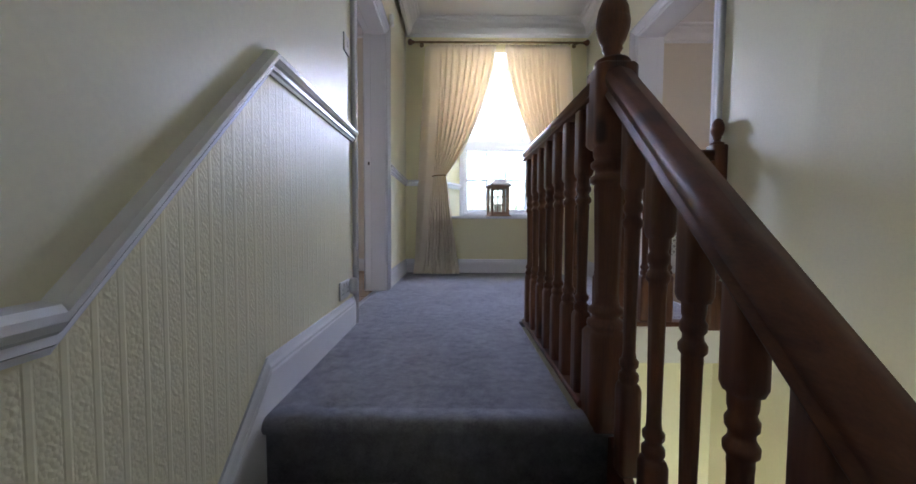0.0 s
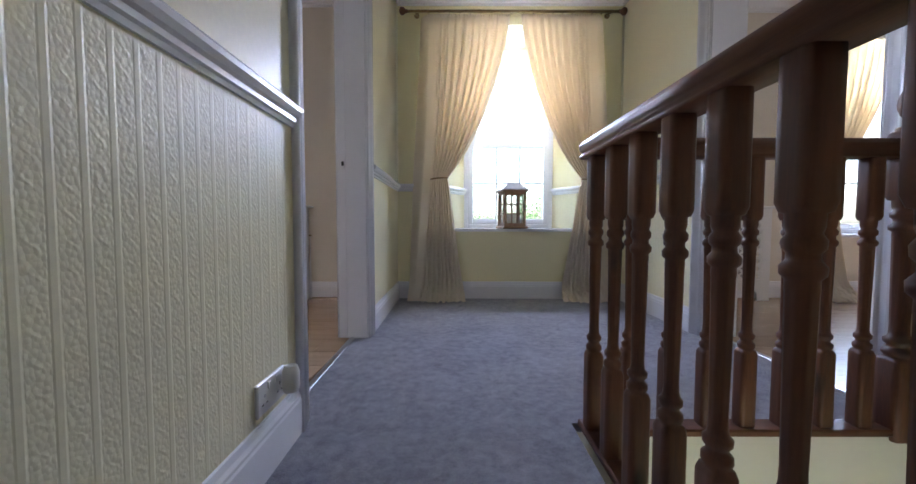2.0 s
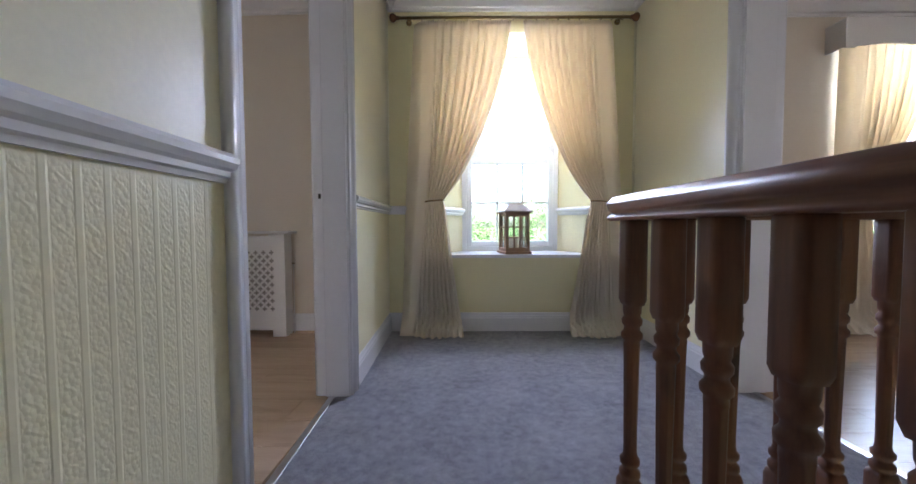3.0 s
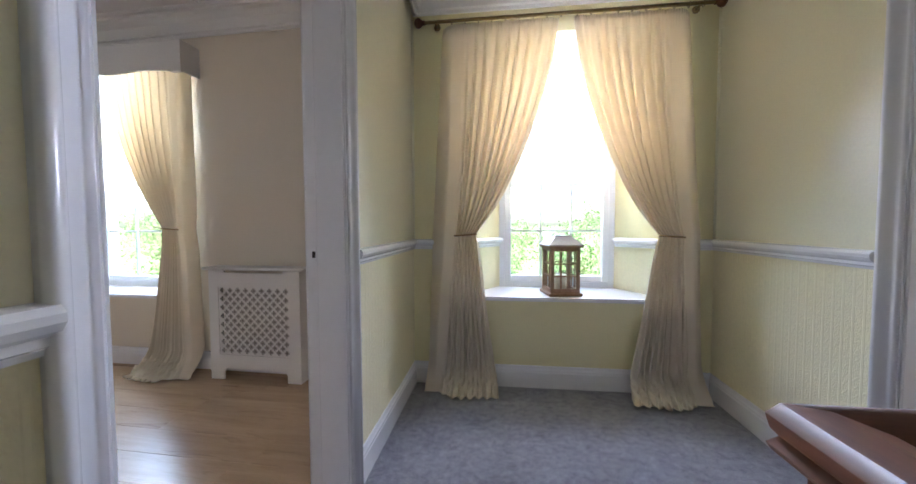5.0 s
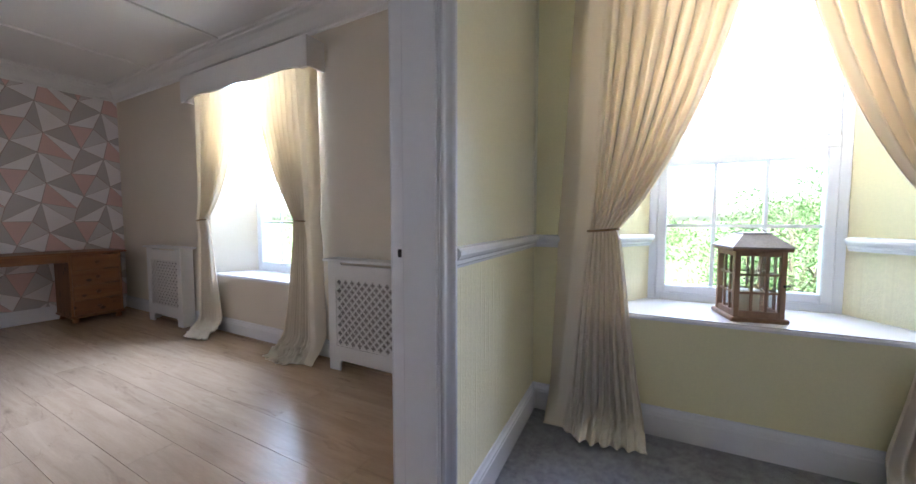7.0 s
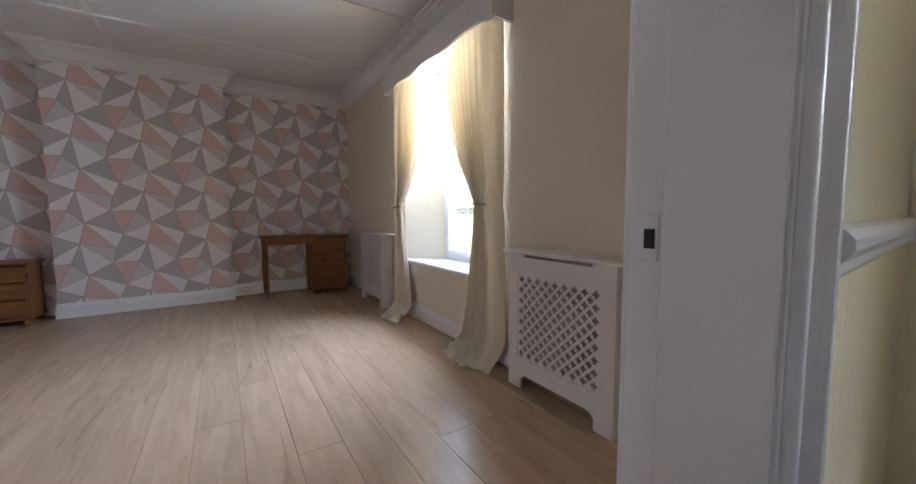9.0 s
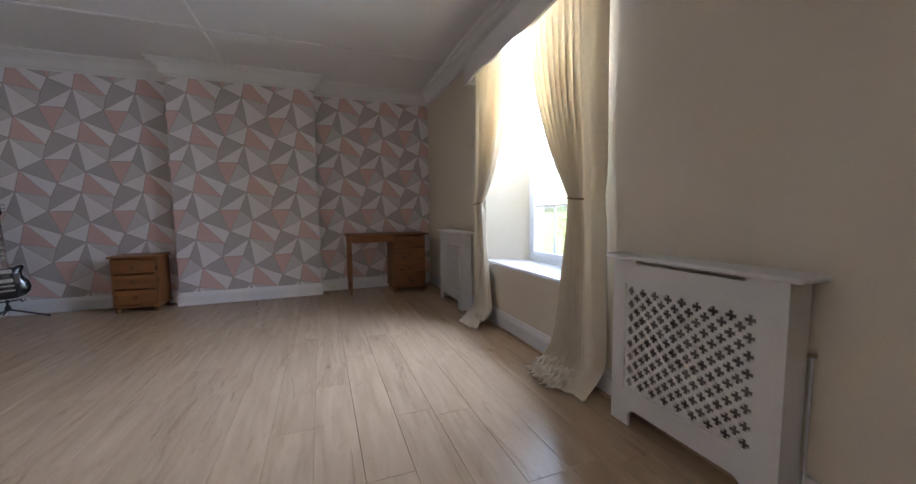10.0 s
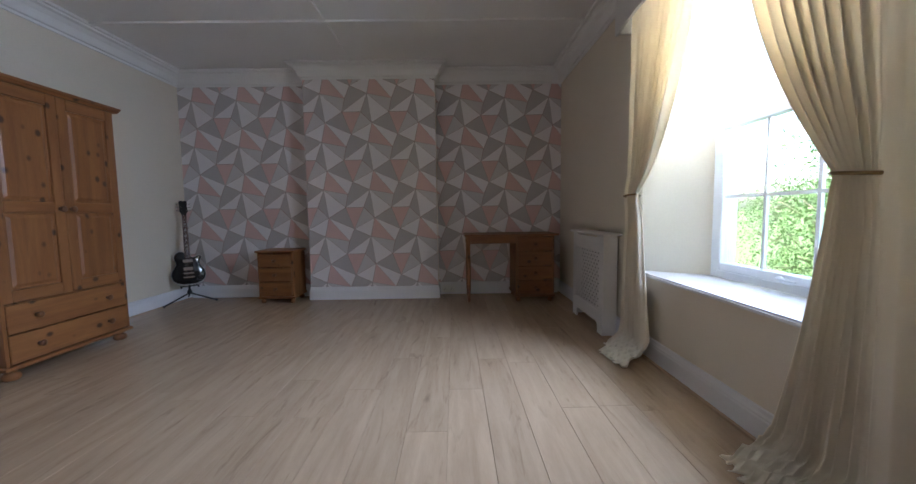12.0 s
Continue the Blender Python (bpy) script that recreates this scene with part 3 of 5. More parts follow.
# ---- windows ----
def window(name, m, w, z0, zt, z1, label):
    """A white casement under a fixed light, each with two upright and one level glazing bar; inner face at y = 0."""
    root = thing(name, label, "", m, kind="structure")
    h, fr, sa = w / 2, 0.045, 0.05
    bm = B()
    box(bm, -h, -h + fr, 0, 0.07, z0, z1, 0.004)
    box(bm, h - fr, h, 0, 0.07, z0, z1, 0.004)
    box(bm, -h + fr, h - fr, 0, 0.07, z0, z0 + fr, 0.004)
    box(bm, -h + fr, h - fr, 0, 0.07, z1 - fr, z1, 0.004)
    box(bm, -h + fr, h - fr, 0, 0.07, zt - 0.03, zt + 0.03, 0.004)
    part("window_frame", bm, M_PVC, root)
    for a, b, y in ((z0 + fr, zt - 0.03, -0.012), (zt + 0.03, z1 - fr, 0.006)):
        x0, x1 = -h + fr, h - fr
        bm = B()
        for q in ((x0, x0 + sa, a, b), (x1 - sa, x1, a, b), (x0 + sa, x1 - sa, a, a + sa), (x0 + sa, x1 - sa, b - sa, b)):
            box(bm, q[0], q[1], y, y + 0.055, q[2], q[3], 0.006)
        sash = part("sash", bm, M_PVC, root)
        gx0, gx1, ga, gb = x0 + sa, x1 - sa, a + sa, b - sa
        for k in (1, 2):
            x = gx0 + (gx1 - gx0) * k / 3
            part("glazing_bar", box(B(), x - 0.009, x + 0.009, y + 0.018, y + 0.034, ga, gb), M_PVC, sash)
        zm = (ga + gb) / 2
        part("glazing_bar", box(B(), gx0, gx1, y + 0.0185, y + 0.0335, zm - 0.009, zm + 0.009), M_PVC, sash)
        pane = part("pane", box(B(), gx0 - 0.005, gx1 + 0.005, y + 0.024, y + 0.028, ga - 0.005, gb + 0.005), M_GLASS, sash)
        pane.visible_shadow = False
    bm = B()
    box(bm, -0.012, 0.012, -0.030, -0.012, z0 + fr + 0.012, z0 + fr + 0.036, 0.003)
    box(bm, -0.012, 0.10, -0.040, -0.028, z0 + fr + 0.018, z0 + fr + 0.032, 0.004)
    part("handle", bm, M_PVC, root, "white casement handle")
    return root


def sill(name, m, o0, o1, i0, i1, y, depth, z):
    bm = B()
    prism(bm, [(o0 - 0.03, y - 0.028), (o1 + 0.03, y - 0.028), (o1 + 0.03, y - 0.001), (o1, y), (i1, y + depth), (i0, y + depth), (o0, y), (o0 - 0.03, y - 0.001)], z, z + 0.026)
    bmesh.ops.bevel(bm, geom=[e for e in bm.edges if all(v.co.y < y - 0.02 for v in e.verts)], offset=0.009, segments=2, affect='EDGES')
    return struct(name, bm, M_WHITE, "white gloss window board", m)


window("window_1", pose(0.77, YE + W1D, 0), W1I[1] - W1I[0], 0.62, 1.50, 2.38, "white plastic casement window over the landing sill")
sill("window_sill_1", Matrix(), *W1O, *W1I, YE, W1D, 0.596)

# skylight that enters by the upper lights of the windows
sky_lamp(pose(0.77, YE + W1D + 0.40, 2.06), 1.3, 1.10, 6.0, (0.675, 0.73, 1.0))

# added lamp in an unseen opening, standing in for daylight in the hall below
hall_fill = new("sky_lamp", bpy.data.lights.new("sky_lamp", 'AREA'))
hall_fill.data.shape, hall_fill.data.size, hall_fill.data.size_y = 'RECTANGLE', 0.75, 1.85
hall_fill.data.energy = 0.5
hall_fill.data.color = (1.0, 0.95, 0.88)
hall_fill.matrix_world = look((1.25, YB - 0.08, -1.72), (1.25, 1.0, -1.60))

# ---- bedroom shell, in its own frame ----
FX, CX, LY = -5.08, -4.87, -4.55            # far wall, chimney breast, wall behind the wardrobe
CB0, CB1 = -2.99, -1.50
W2O, W2I, W2D = (-3.13, -1.66), (-2.915, -1.86), 0.34
wall_bn = struct("wall_bedroom_north", window_wall(B(), FX - 0.15, -0.02, *W2O, *W2I, 0, W2D, 0.545, 2.40, BCEIL), M_BEIGE, "beige bedroom wall with a deep window recess", BED)
bm = B()
box(bm, FX - 0.15, FX, LY, 0.4, -0.02, BCEIL)
box(bm, FX, CX, CB0, CB1, -0.02, BCEIL)
wall_bw = struct("wall_bedroom_west", bm, M_BEIGE, "bedroom wall and chimney breast with geometric wallpaper", BED)
struct("wall_bedroom_south", box(B(), FX - 0.15, 0.15, LY - 0.12, LY, -0.02, BCEIL), M_BEIGE, "beige bedroom wall behind the wardrobe", BED)
bm = B()
box(bm, XL - 0.166, XL - 0.162, -0.6, LY0 - 0.082, -0.01, BCEIL)
box(bm, XL - 0.166, XL - 0.162, LY1 + 0.082, YE, -0.01, BCEIL)
box(bm, XL - 0.166, XL - 0.162, LY0 - 0.082, LY1 + 0.082, DOOR + 0.085, BCEIL)
part("plaster", bm, M_BEIGE, wall_w, "beige bedroom face of the wall")
struct("ceiling_bedroom", box(B(), FX - 0.15, 0.03, LY - 0.12, 0.4, BCEIL, BCEIL + 0.1), M_CEIL, "white bedroom ceiling", BED)
bm = B()
for x in (-3.93, -2.65, -1.37):
    box(bm, x - 0.022, x + 0.022, LY + 0.13, -0.13, BCEIL - 0.018, BCEIL + 0.001, 0.003)
for x0, x1 in ((CX + 0.13, -3.955), (-3.905, -2.675), (-2.625, -1.395), (-1.345, -0.15)):
    box(bm, x0, x1, -2.41 - 0.022, -2.41 + 0.022, BCEIL - 0.016, BCEIL + 0.001, 0.003)
struct("ceiling_battens", bm, M_CEIL, "white cover strips on the bedroom ceiling", BED)
runs("cornice_bedroom", M_CEIL, "white moulded bedroom cornice", CORNICE, [
    ((FX, 0, BCEIL), (-0.02, 0, BCEIL), (0, -1, 0), 1, 0),
    ((FX, LY, BCEIL), (FX, CB0, BCEIL), (1, 0, 0), 1, -1),
    ((FX, CB0, BCEIL), (CX, CB0, BCEIL), (0, -1, 0), 1, 1),
    ((CX, CB0, BCEIL), (CX, CB1, BCEIL), (1, 0, 0), -1, 1),
    ((CX, CB1, BCEIL), (FX, CB1, BCEIL), (0, 1, 0), -1, -1),
    ((FX, CB1, BCEIL), (FX, 0, BCEIL), (1, 0, 0), 1, -1),
    ((FX, LY, BCEIL), (0, LY, BCEIL), (0, 1, 0), 1, 0),
], BED)
runs("baseboard_bedroom", M_WHITE, "white moulded skirting board round the bedroom", SKIRT, [
    ((FX, 0, 0), (-0.02, 0, 0), (0, -1, 0), 1, 0),
    ((FX, LY, 0), (FX, CB0, 0), (1, 0, 0), 1, -1),
    ((FX, CB0, 0), (CX, CB0, 0), (0, -1, 0), 1, 1),
    ((CX, CB0, 0), (CX, CB1, 0), (1, 0, 0), -1, 1),
    ((CX, CB1, 0), (FX, CB1, 0), (0, 1, 0), -1, -1),
    ((FX, CB1, 0), (FX, 0, 0), (1, 0, 0), 1, -1),
    ((FX, LY, 0), (0, LY, 0), (0, 1, 0), 1, 0),
], BED)
bm = B()
BEAD = [(0, 0), (0.014, 0), (0.011, 0.010), (0, 0.015)]
moulding(bm, BEAD, (FX, -0.02, 0), (-0.02, -0.02, 0), (0, -1, 0))
moulding(bm, BEAD, (FX + 0.02, LY + 0.02, 0), (0, LY + 0.02, 0), (0, 1, 0))
struct("floor_trim", bm, M_OAK, "oak-coloured scotia trim at the floor edge", BED)
window("window_2", BED @ pose((W2I[0] + W2I[1]) / 2, W2D, 0), W2I[1] - W2I[0], 0.575, 1.55, 2.40, "white plastic casement window over the bedroom sill")
sill("window_sill_2", BED, *W2O, *W2I, 0, W2D, 0.549)
sky_lamp(BED @ pose((W2I[0] + W2I[1]) / 2, W2D + 0.40, 2.06), 1.45, 1.10, 12.0, (0.60, 0.73, 1.0))
floor_bed = struct("floor_bedroom", box(B(), FX - 0.1, 0.16, LY - 0.1, 0.05, -0.10, -0.014), M_OAK, "pale oak laminate plank floor", BED)

# ---- second bedroom, seen through its doorway ----
R2X, R2C = 6.3, BCEIL
W3O, W3I, W3D = (3.42, 4.89), (3.63, 4.685), 0.34
wall_3n = struct("wall_room_north", window_wall(B(), XR + 0.20, R2X, *W3O, *W3I, 4.36, W3D, 0.545, 2.40, R2C), M_BEIGE, "beige wall of the second bedroom with a window")
struct("wall_room_east", box(B(), R2X, R2X + 0.12, 0.4, 4.9, -0.02, R2C), M_BEIGE, "beige wall of the second bedroom")
struct("wall_room_south", box(B(), XR + 0.20, R2X, 0.28, 0.4, -0.02, R2C), M_BEIGE, "beige wall of the second bedroom")
bm = B()
box(bm, XR + 0.202, XR + 0.206, 0.4, RY0 - 0.082, -0.01, R2C)
box(bm, XR + 0.202, XR + 0.206, RY1 + 0.082, 4.36, -0.01, R2C)
box(bm, XR + 0.202, XR + 0.206, RY0 - 0.082, RY1 + 0.082, DOOR + 0.085, R2C)
part("plaster", bm, M_BEIGE, wall_e, "beige bedroom face of the wall")
struct("ceiling_room", box(B(), XR + 0.20, R2X, 0.28, 4.9, R2C, R2C + 0.1), M_CEIL, "white ceiling of the second bedroom")
runs("cornice_room", M_CEIL, "white moulded cornice of the second bedroom", CORNICE, [
    ((XR + 0.206, 4.36, R2C), (R2X, 4.36, R2C), (0, -1, 0)),
    ((R2X, 4.36, R2C), (R2X, 0.4, R2C), (-1, 0, 0)),
])
runs("baseboard_room", M_WHITE, "white skirting board of the second bedroom", SKIRT, [
    ((XR + 0.206, 4.36, 0), (R2X, 4.36, 0), (0, -1, 0)),
])
window("window_3", pose((W3I[0] + W3I[1]) / 2, 4.36 + W3D, 0), W3I[1] - W3I[0], 0.575, 1.55, 2.40, "white plastic casement window of the second bedroom")
sill("window_sill_3", Matrix(), *W3O, *W3I, 4.36, W3D, 0.549)
sky_lamp(pose((W3I[0] + W3I[1]) / 2, 4.36 + W3D + 0.40, 2.06), 1.45, 1.10, 14, (0.65, 0.75, 1.0))
floor_room = struct("floor_room", box(B(), XR + 0.10, R2X, 0.4, 4.36, -0.10, -0.014), M_OAK, "pale oak laminate floor of the second bedroom")


# ---- balustrade ----
NP = 24


def sq(h, z, c=0.12):
    """A square ring of NP points with cut corners, half width h."""
    out = []
    for i in range(NP):
        a = 2 * math.pi * (i + 0.5) / NP
        x, y = math.cos(a), math.sin(a)
        k = min(h / max(abs(x), abs(y)), h * (2 - c) / (abs(x) + abs(y)))
        out.append((x * k, y * k, z))
    return out


def rnd_ring(r, z, flute=0.0):
    return [((r - (flute if i % 3 == 0 else 0)) * math.cos(2 * math.pi * (i + 0.5) / NP), (r - (flute if i % 3 == 0 else 0)) * math.sin(2 * math.pi * (i + 0.5) / NP), z) for i in range(NP)]


TURN = ((0.0, 0.80), (0.02, 1.0), (0.045, 0.98), (0.06, 0.72), (0.075, 0.70), (0.09, 0.92), (0.115, 0.95), (0.13, 0.70), (0.16, 0.62), (0.19, 0.62), (0.205, -0.61), (0.5, -0.68), (0.76, -0.74), (0.775, 0.76), (0.80, 0.74), (0.815, 0.98), (0.84, 1.0), (0.86, 0.74), (0.88, 0.72), (0.895, 0.92), (0.92, 0.95), (0.94, 0.74), (0.96, 0.84), (1.0, 0.86))


def post_rings(h, z0, za, zb, z1):
    """Rings of a square-turned-square post of half width h."""
    rs = [sq(h * 0.9, z0), sq(h, z0 + 0.006), sq(h, za - 0.012), sq(h * 0.84, za)]
    for f, q in TURN:
        r = h * abs(q) * 0.98
        rs.append(rnd_ring(r, za + (zb - za) * (0.004 + 0.992 * f), 0.14 * r if q < 0 else 0))
    return rs + [sq(h * 0.84, zb), sq(h, zb + 0.012), sq(h, z1 - 0.006), sq(h * 0.9, z1)]


def baluster_mesh(z_low, z_high, low_block, high_block):
    bm = loft(B(), post_rings(0.0235, z_low, z_low + low_block, z_high - high_block, z_high))
    return mesh_of("baluster", smooth(bm, 28), M_RAIL)


def block(bm, s, z0, z1, dx=0, dy=0):
    rs = [sq(s * 0.43, z0), sq(s / 2, z0 + 0.008), sq(s / 2, z1 - 0.008), sq(s * 0.43, z1)]
    return loft(bm, [[(x + dx, y + dy, z) for x, y, z in r] for r in rs])


RAIL = [(-0.030, 0.0), (-0.033, 0.006), (-0.026, 0.016), (-0.031, 0.022), (-0.034, 0.036), (-0.026, 0.050), (0.0, 0.056), (0.026, 0.050), (0.034, 0.036), (0.031, 0.022), (0.026, 0.016), (0.033, 0.006), (0.030, 0.0)]
RAIL = [(x * 1.12, z * 1.1) for x, z in RAIL]
ZR = 0.862                                  # underside of the level handrail


def newel(bm, z0, ztop, s=0.09):
    rs = post_rings(s / 2, z0, 0.24, 0.735, ztop)
    for r, z in ((0.036, 0.004), (0.040, 0.010), (0.036, 0.016), (0.020, 0.020), (0.017, 0.034), (0.023, 0.042), (0.021, 0.048), (0.029, 0.062), (0.036, 0.085), (0.0375, 0.104), (0.0355, 0.107), (0.036, 0.112), (0.033, 0.132), (0.024, 0.152), (0.010, 0.164), (0.001, 0.167)):
        rs.append(rnd_ring(r * s / 0.09, ztop + z * s / 0.09))
    return smooth(loft(bm, rs), 30)


balus = thing("balustrade", "dark-stained turned pine balustrade round the stairwell", "balustrade")
n1 = part("newel_post", newel(B(), -0.03, 0.945, 0.104), M_RAIL, balus, "turned newel post with an egg-shaped finial")
NX, NY = 0.724, 1.274                      # head of the stairs
n1.location = (NX, NY, 0)
n2 = part("newel_post", newel(B(), -0.02, 0.945, 0.075), M_RAIL, balus, "turned newel post with an egg-shaped finial")
n2.location = (XR - 0.042, WELLY, 0)
bm = B()
r0 = [(WELLX + 0.012 + x, NY + 0.02, ZR + z) for x, z in RAIL]
r1 = [(WELLX + x, WELLY - x, ZR + z) for x, z in RAIL]
loft(bm, [r0, r1])
part("handrail", smooth(bm, 50), M_RAIL_Y, balus)
bm = B()
r0 = [(WELLX - x, WELLY + x, ZR + z) for x, z in RAIL]
r1 = [(XR - 0.075, WELLY + x, ZR + z) for x, z in RAIL]
loft(bm, [r0, r1])
part("handrail", smooth(bm, 50), M_RAIL_X, balus)
bm = B()
ya, yb = NY - 0.045, 0.36


def under(y):
    """Underside of the sloping handrail."""
    return 0.642 + 0.932 * (y - 1.0)


loft(bm, [[(NX + x, y, under(y) + z * 1.32) for x, z in RAIL] for y in (ya, yb)])
part("handrail", smooth(bm, 50), M_RAIL_Y, balus, "sloping handrail down the stairs")
bm = B()
box(bm, WELLX - 0.028, WELLX + 0.036, NY + 0.03, WELLY + 0.036, -0.001, 0.022, 0.005)
part("base_rail", bm, M_RAIL_Y, balus)
bm = B()
box(bm, WELLX + 0.0365, XR - 0.08, WELLY - 0.036, WELLY + 0.036, -0.001, 0.022, 0.005)
part("base_rail", bm, M_RAIL_X, balus)
me = baluster_mesh(0.020, ZR + 0.004, 0.245, 0.195)
for y in (2.178, 2.040, 1.904, 1.770, 1.639, 1.507, 1.376):
    ob = new("baluster", me)
    ob.parent, ob.location = balus, (WELLX, y, 0)
for x in (0.810, 0.934, 1.056, 1.178, 1.300, 1.422, 1.544):
    ob = new("baluster", me)
    ob.parent, ob.location = balus, (x, WELLY, 0)
me = baluster_mesh(-0.30, 0.545, 0.22, 0.165)
for k, y in enumerate((1.134, 1.018, 0.903, 0.788, 0.673, 0.558)):
    ob = new("baluster", me)
    ob.parent, ob.location = balus, (NX, y, under(y) - 0.537)
bm = B()
pts = [(NOSE + 0.02, -0.03), (NOSE + 0.02, -0.30), (0.40, -1.0), (0.40, -0.60)]
loft(bm, [[(NX + 0.005, y, z) for y, z in pts], [(NX + 0.03, y, z) for y, z in pts]])
struct("stair_string", bm, M_RAIL_Y, "dark-stained stair string")
bm = B()
box(bm, WELLX + 0.02, XR - 0.002, WELLY - 0.020, WELLY - 0.002, -0.20, -0.005, 0.003)
box(bm, WELLX + 0.002, WELLX + 0.02, NOSE + 0.03, WELLY - 0.002, -0.20, -0.005, 0.003)
struct("fascia_stairwell", bm, M_WHITE, "white painted fascia round the stairwell")


# ---- curtains ----
def curtain_mesh(x_out, x_in, z_top, z_tie, tie_a, tie_o, tie_b, foot_a, foot_b, y, seed, folds=9, depth=0.056, pool=0.25):
    """A drape with a pleated heading, drawn aside by its tie, spreading on the floor; a strip at its outer edge hangs straight."""
    rnd = random.Random(seed)
    ph = [rnd.uniform(-0.6, 0.6) for _ in range(40)]
    nu, nz, flat = 200, 84, 0.17
    rings = []
    for j in range(nz + 1):
        v = j / nz
        z = 0.006 + (z_top - 0.006) * (1 - v) ** 1.35
        if z > z_tie:
            f = (z_top - z) / (z_top - z_tie)
            e = 0.85 * f ** 1.5 + 0.15 * f ** 6
            a = x_out + (tie_a - x_out) * f
            o0 = x_out + (x_in - x_out) * flat
            o = o0 + (tie_o - o0) * f ** 2.2
            b = x_in + (tie_b - x_in) * e
            g = 0.0
        else:
            g = (z_tie - z) / z_tie
            a = tie_a + (foot_a - tie_a) * g
            oz = foot_a + (foot_b - foot_a) * 0.2
            o = tie_o + (oz - tie_o) * g ** 0.85
            b = tie_b + (foot_b - tie_b) * (0.55 * g ** 0.6 + 0.45 * g ** 2)
        near = math.exp(-((z - z_tie) / 0.10) ** 2)
        head = z > z_top - 0.075
        amp = depth * min(1.0, 1.4 * abs(b - o) / (folds * 0.066)) * (0.25 if head else min(1.0, 0.35 + (z_top - z) * 1.2)) * (1 - 0.1 * g) * (1 - 0.5 * max(0.0, 1 - z / 0.12))
        drop = max(0.0, 1 - z / 0.20)
        ring = []
        for i in range(nu + 1):
            u = i / nu
            k = max(0.0, (u - flat) / (1 - flat))
            phase = 2 * math.pi * folds * k + ph[0] + 1.1 * math.sin(3.1 * v + 5 * u + ph[1]) * v + 0.5 * math.sin(11 * k + ph[6])
            fold = math.sin(phase) + 0.22 * math.sin(2.3 * phase + ph[2] + 2.5 * v) * (0.4 + g)
            fine = 0.10 * math.sin(3.7 * phase + ph[7]) * min(1.0, near + g)
            soft = min(1.0, k * 6)
            yy = y - amp * 0.5 * (fold + fine) * soft - 0.015 * near
            yy -= pool * drop ** 2.4 * (0.93 + 0.07 * math.sin(phase * 0.7 + ph[5])) * (0.75 + 0.25 * (1 - u)) * (0.45 + 0.55 * min(1.0, k * 4))
            yy += 0.006 * math.sin(15 * drop + phase) * drop * soft
            yy += 0.066 * max(0.0, 1 - u / (flat * 0.6)) ** 1.5 * (1 - drop)
            if head:
                yy += 0.004 * math.sin(2 * math.pi * 44 * u)
            if u < flat:
                xx = a + (o - a) * u / flat
            else:
                xx = o + (b - o) * (k + 0.010 * math.sin(phase + 1.2) * (1 - k) * k * 4)
            zz = z
            if z < 0.03:
                zz = 0.005 + 0.020 * (0.5 + 0.5 * fold / 1.4) * soft * drop
            zz += 0.020 * (1 + math.sin(26 * drop + 0.8 * phase + ph[8])) * soft * drop * min(1.0, z / 0.03)
            ring.append((xx, yy, max(zz, 0.004)))
        rings.append(ring)
    return loft(B(), rings, closed=False)


def curtain(label, m, group, **k):
    root = thing("curtain", label, "curtain", m, group)
    drape = part("drape", smooth(curtain_mesh(**k), 80), M_CLOTH, root)
    so = drape.modifiers.new("thickness", 'SOLIDIFY')
    so.thickness = 0.003
    y, z = k["y"], k["z_tie"]
    s = 1 if k["x_in"] > k["x_out"] else -1
    cx, rx, ry = (k["tie_o"] + k["tie_b"]) / 2, abs(k["tie_b"] - k["tie_o"]) / 2 + 0.006, 0.052
    rings = []
    for i in range(21):
        a = math.pi * (1.06 + 0.88 * i / 20)
        px, py = cx + rx * math.cos(a), y - 0.008 + ry * math.sin(a)
        out = Vector((math.cos(a), math.sin(a), 0))
        zz = z + 0.006 * math.cos(a) * s
        rings.append([(px + out.x * o, py + out.y * o, zz + h) for o, h in ((-0.003, -0.006), (0.003, -0.005), (0.005, 0), (0.003, 0.005), (-0.003, 0.006))])
    part("tieback", smooth(loft(B(), rings)), M_BRASS, root, "thin bronze-coloured tieback band")
    bm = B()
    hx = k["tie_o"] - s * 0.02
    rod(bm, (hx, y + 0.09, z), (hx, y + 0.02, z - 0.002), 0.004, 8)
    ball(bm, (hx, y + 0.018, z - 0.002), 0.008, 8)
    part("tie_hook", smooth(bm), M_BRASS, root, "small brass tie hook")
    return root


YC = YE - 0.075
G1 = "landing window curtains"
L1 = "cream pleated curtain tied back, pooling on carpet"
curtain(L1, Matrix(), G1, x_out=-0.05, x_in=0.705, z_top=2.43, z_tie=1.05, tie_a=-0.125, tie_o=0.04, tie_b=0.178, foot_a=-0.165, foot_b=0.335, y=YC, seed=3)
curtain(L1, Matrix(), G1, x_out=1.51, x_in=0.80, z_top=2.43, z_tie=1.04, tie_a=1.60, tie_o=1.475, tie_b=1.333, foot_a=1.64, foot_b=1.14, y=YC, seed=5)
YB2 = -0.095
G2 = "bedroom window curtains"
L2 = "cream pleated curtain under a pelmet, pooling on boards"
curtain(L2, BED, G2, x_out=-3.21, x_in=-2.45, z_top=2.36, z_tie=1.095, tie_a=-3.22, tie_o=-3.12, tie_b=-2.99, foot_a=-3.28, foot_b=-2.82, y=YB2, seed=7)
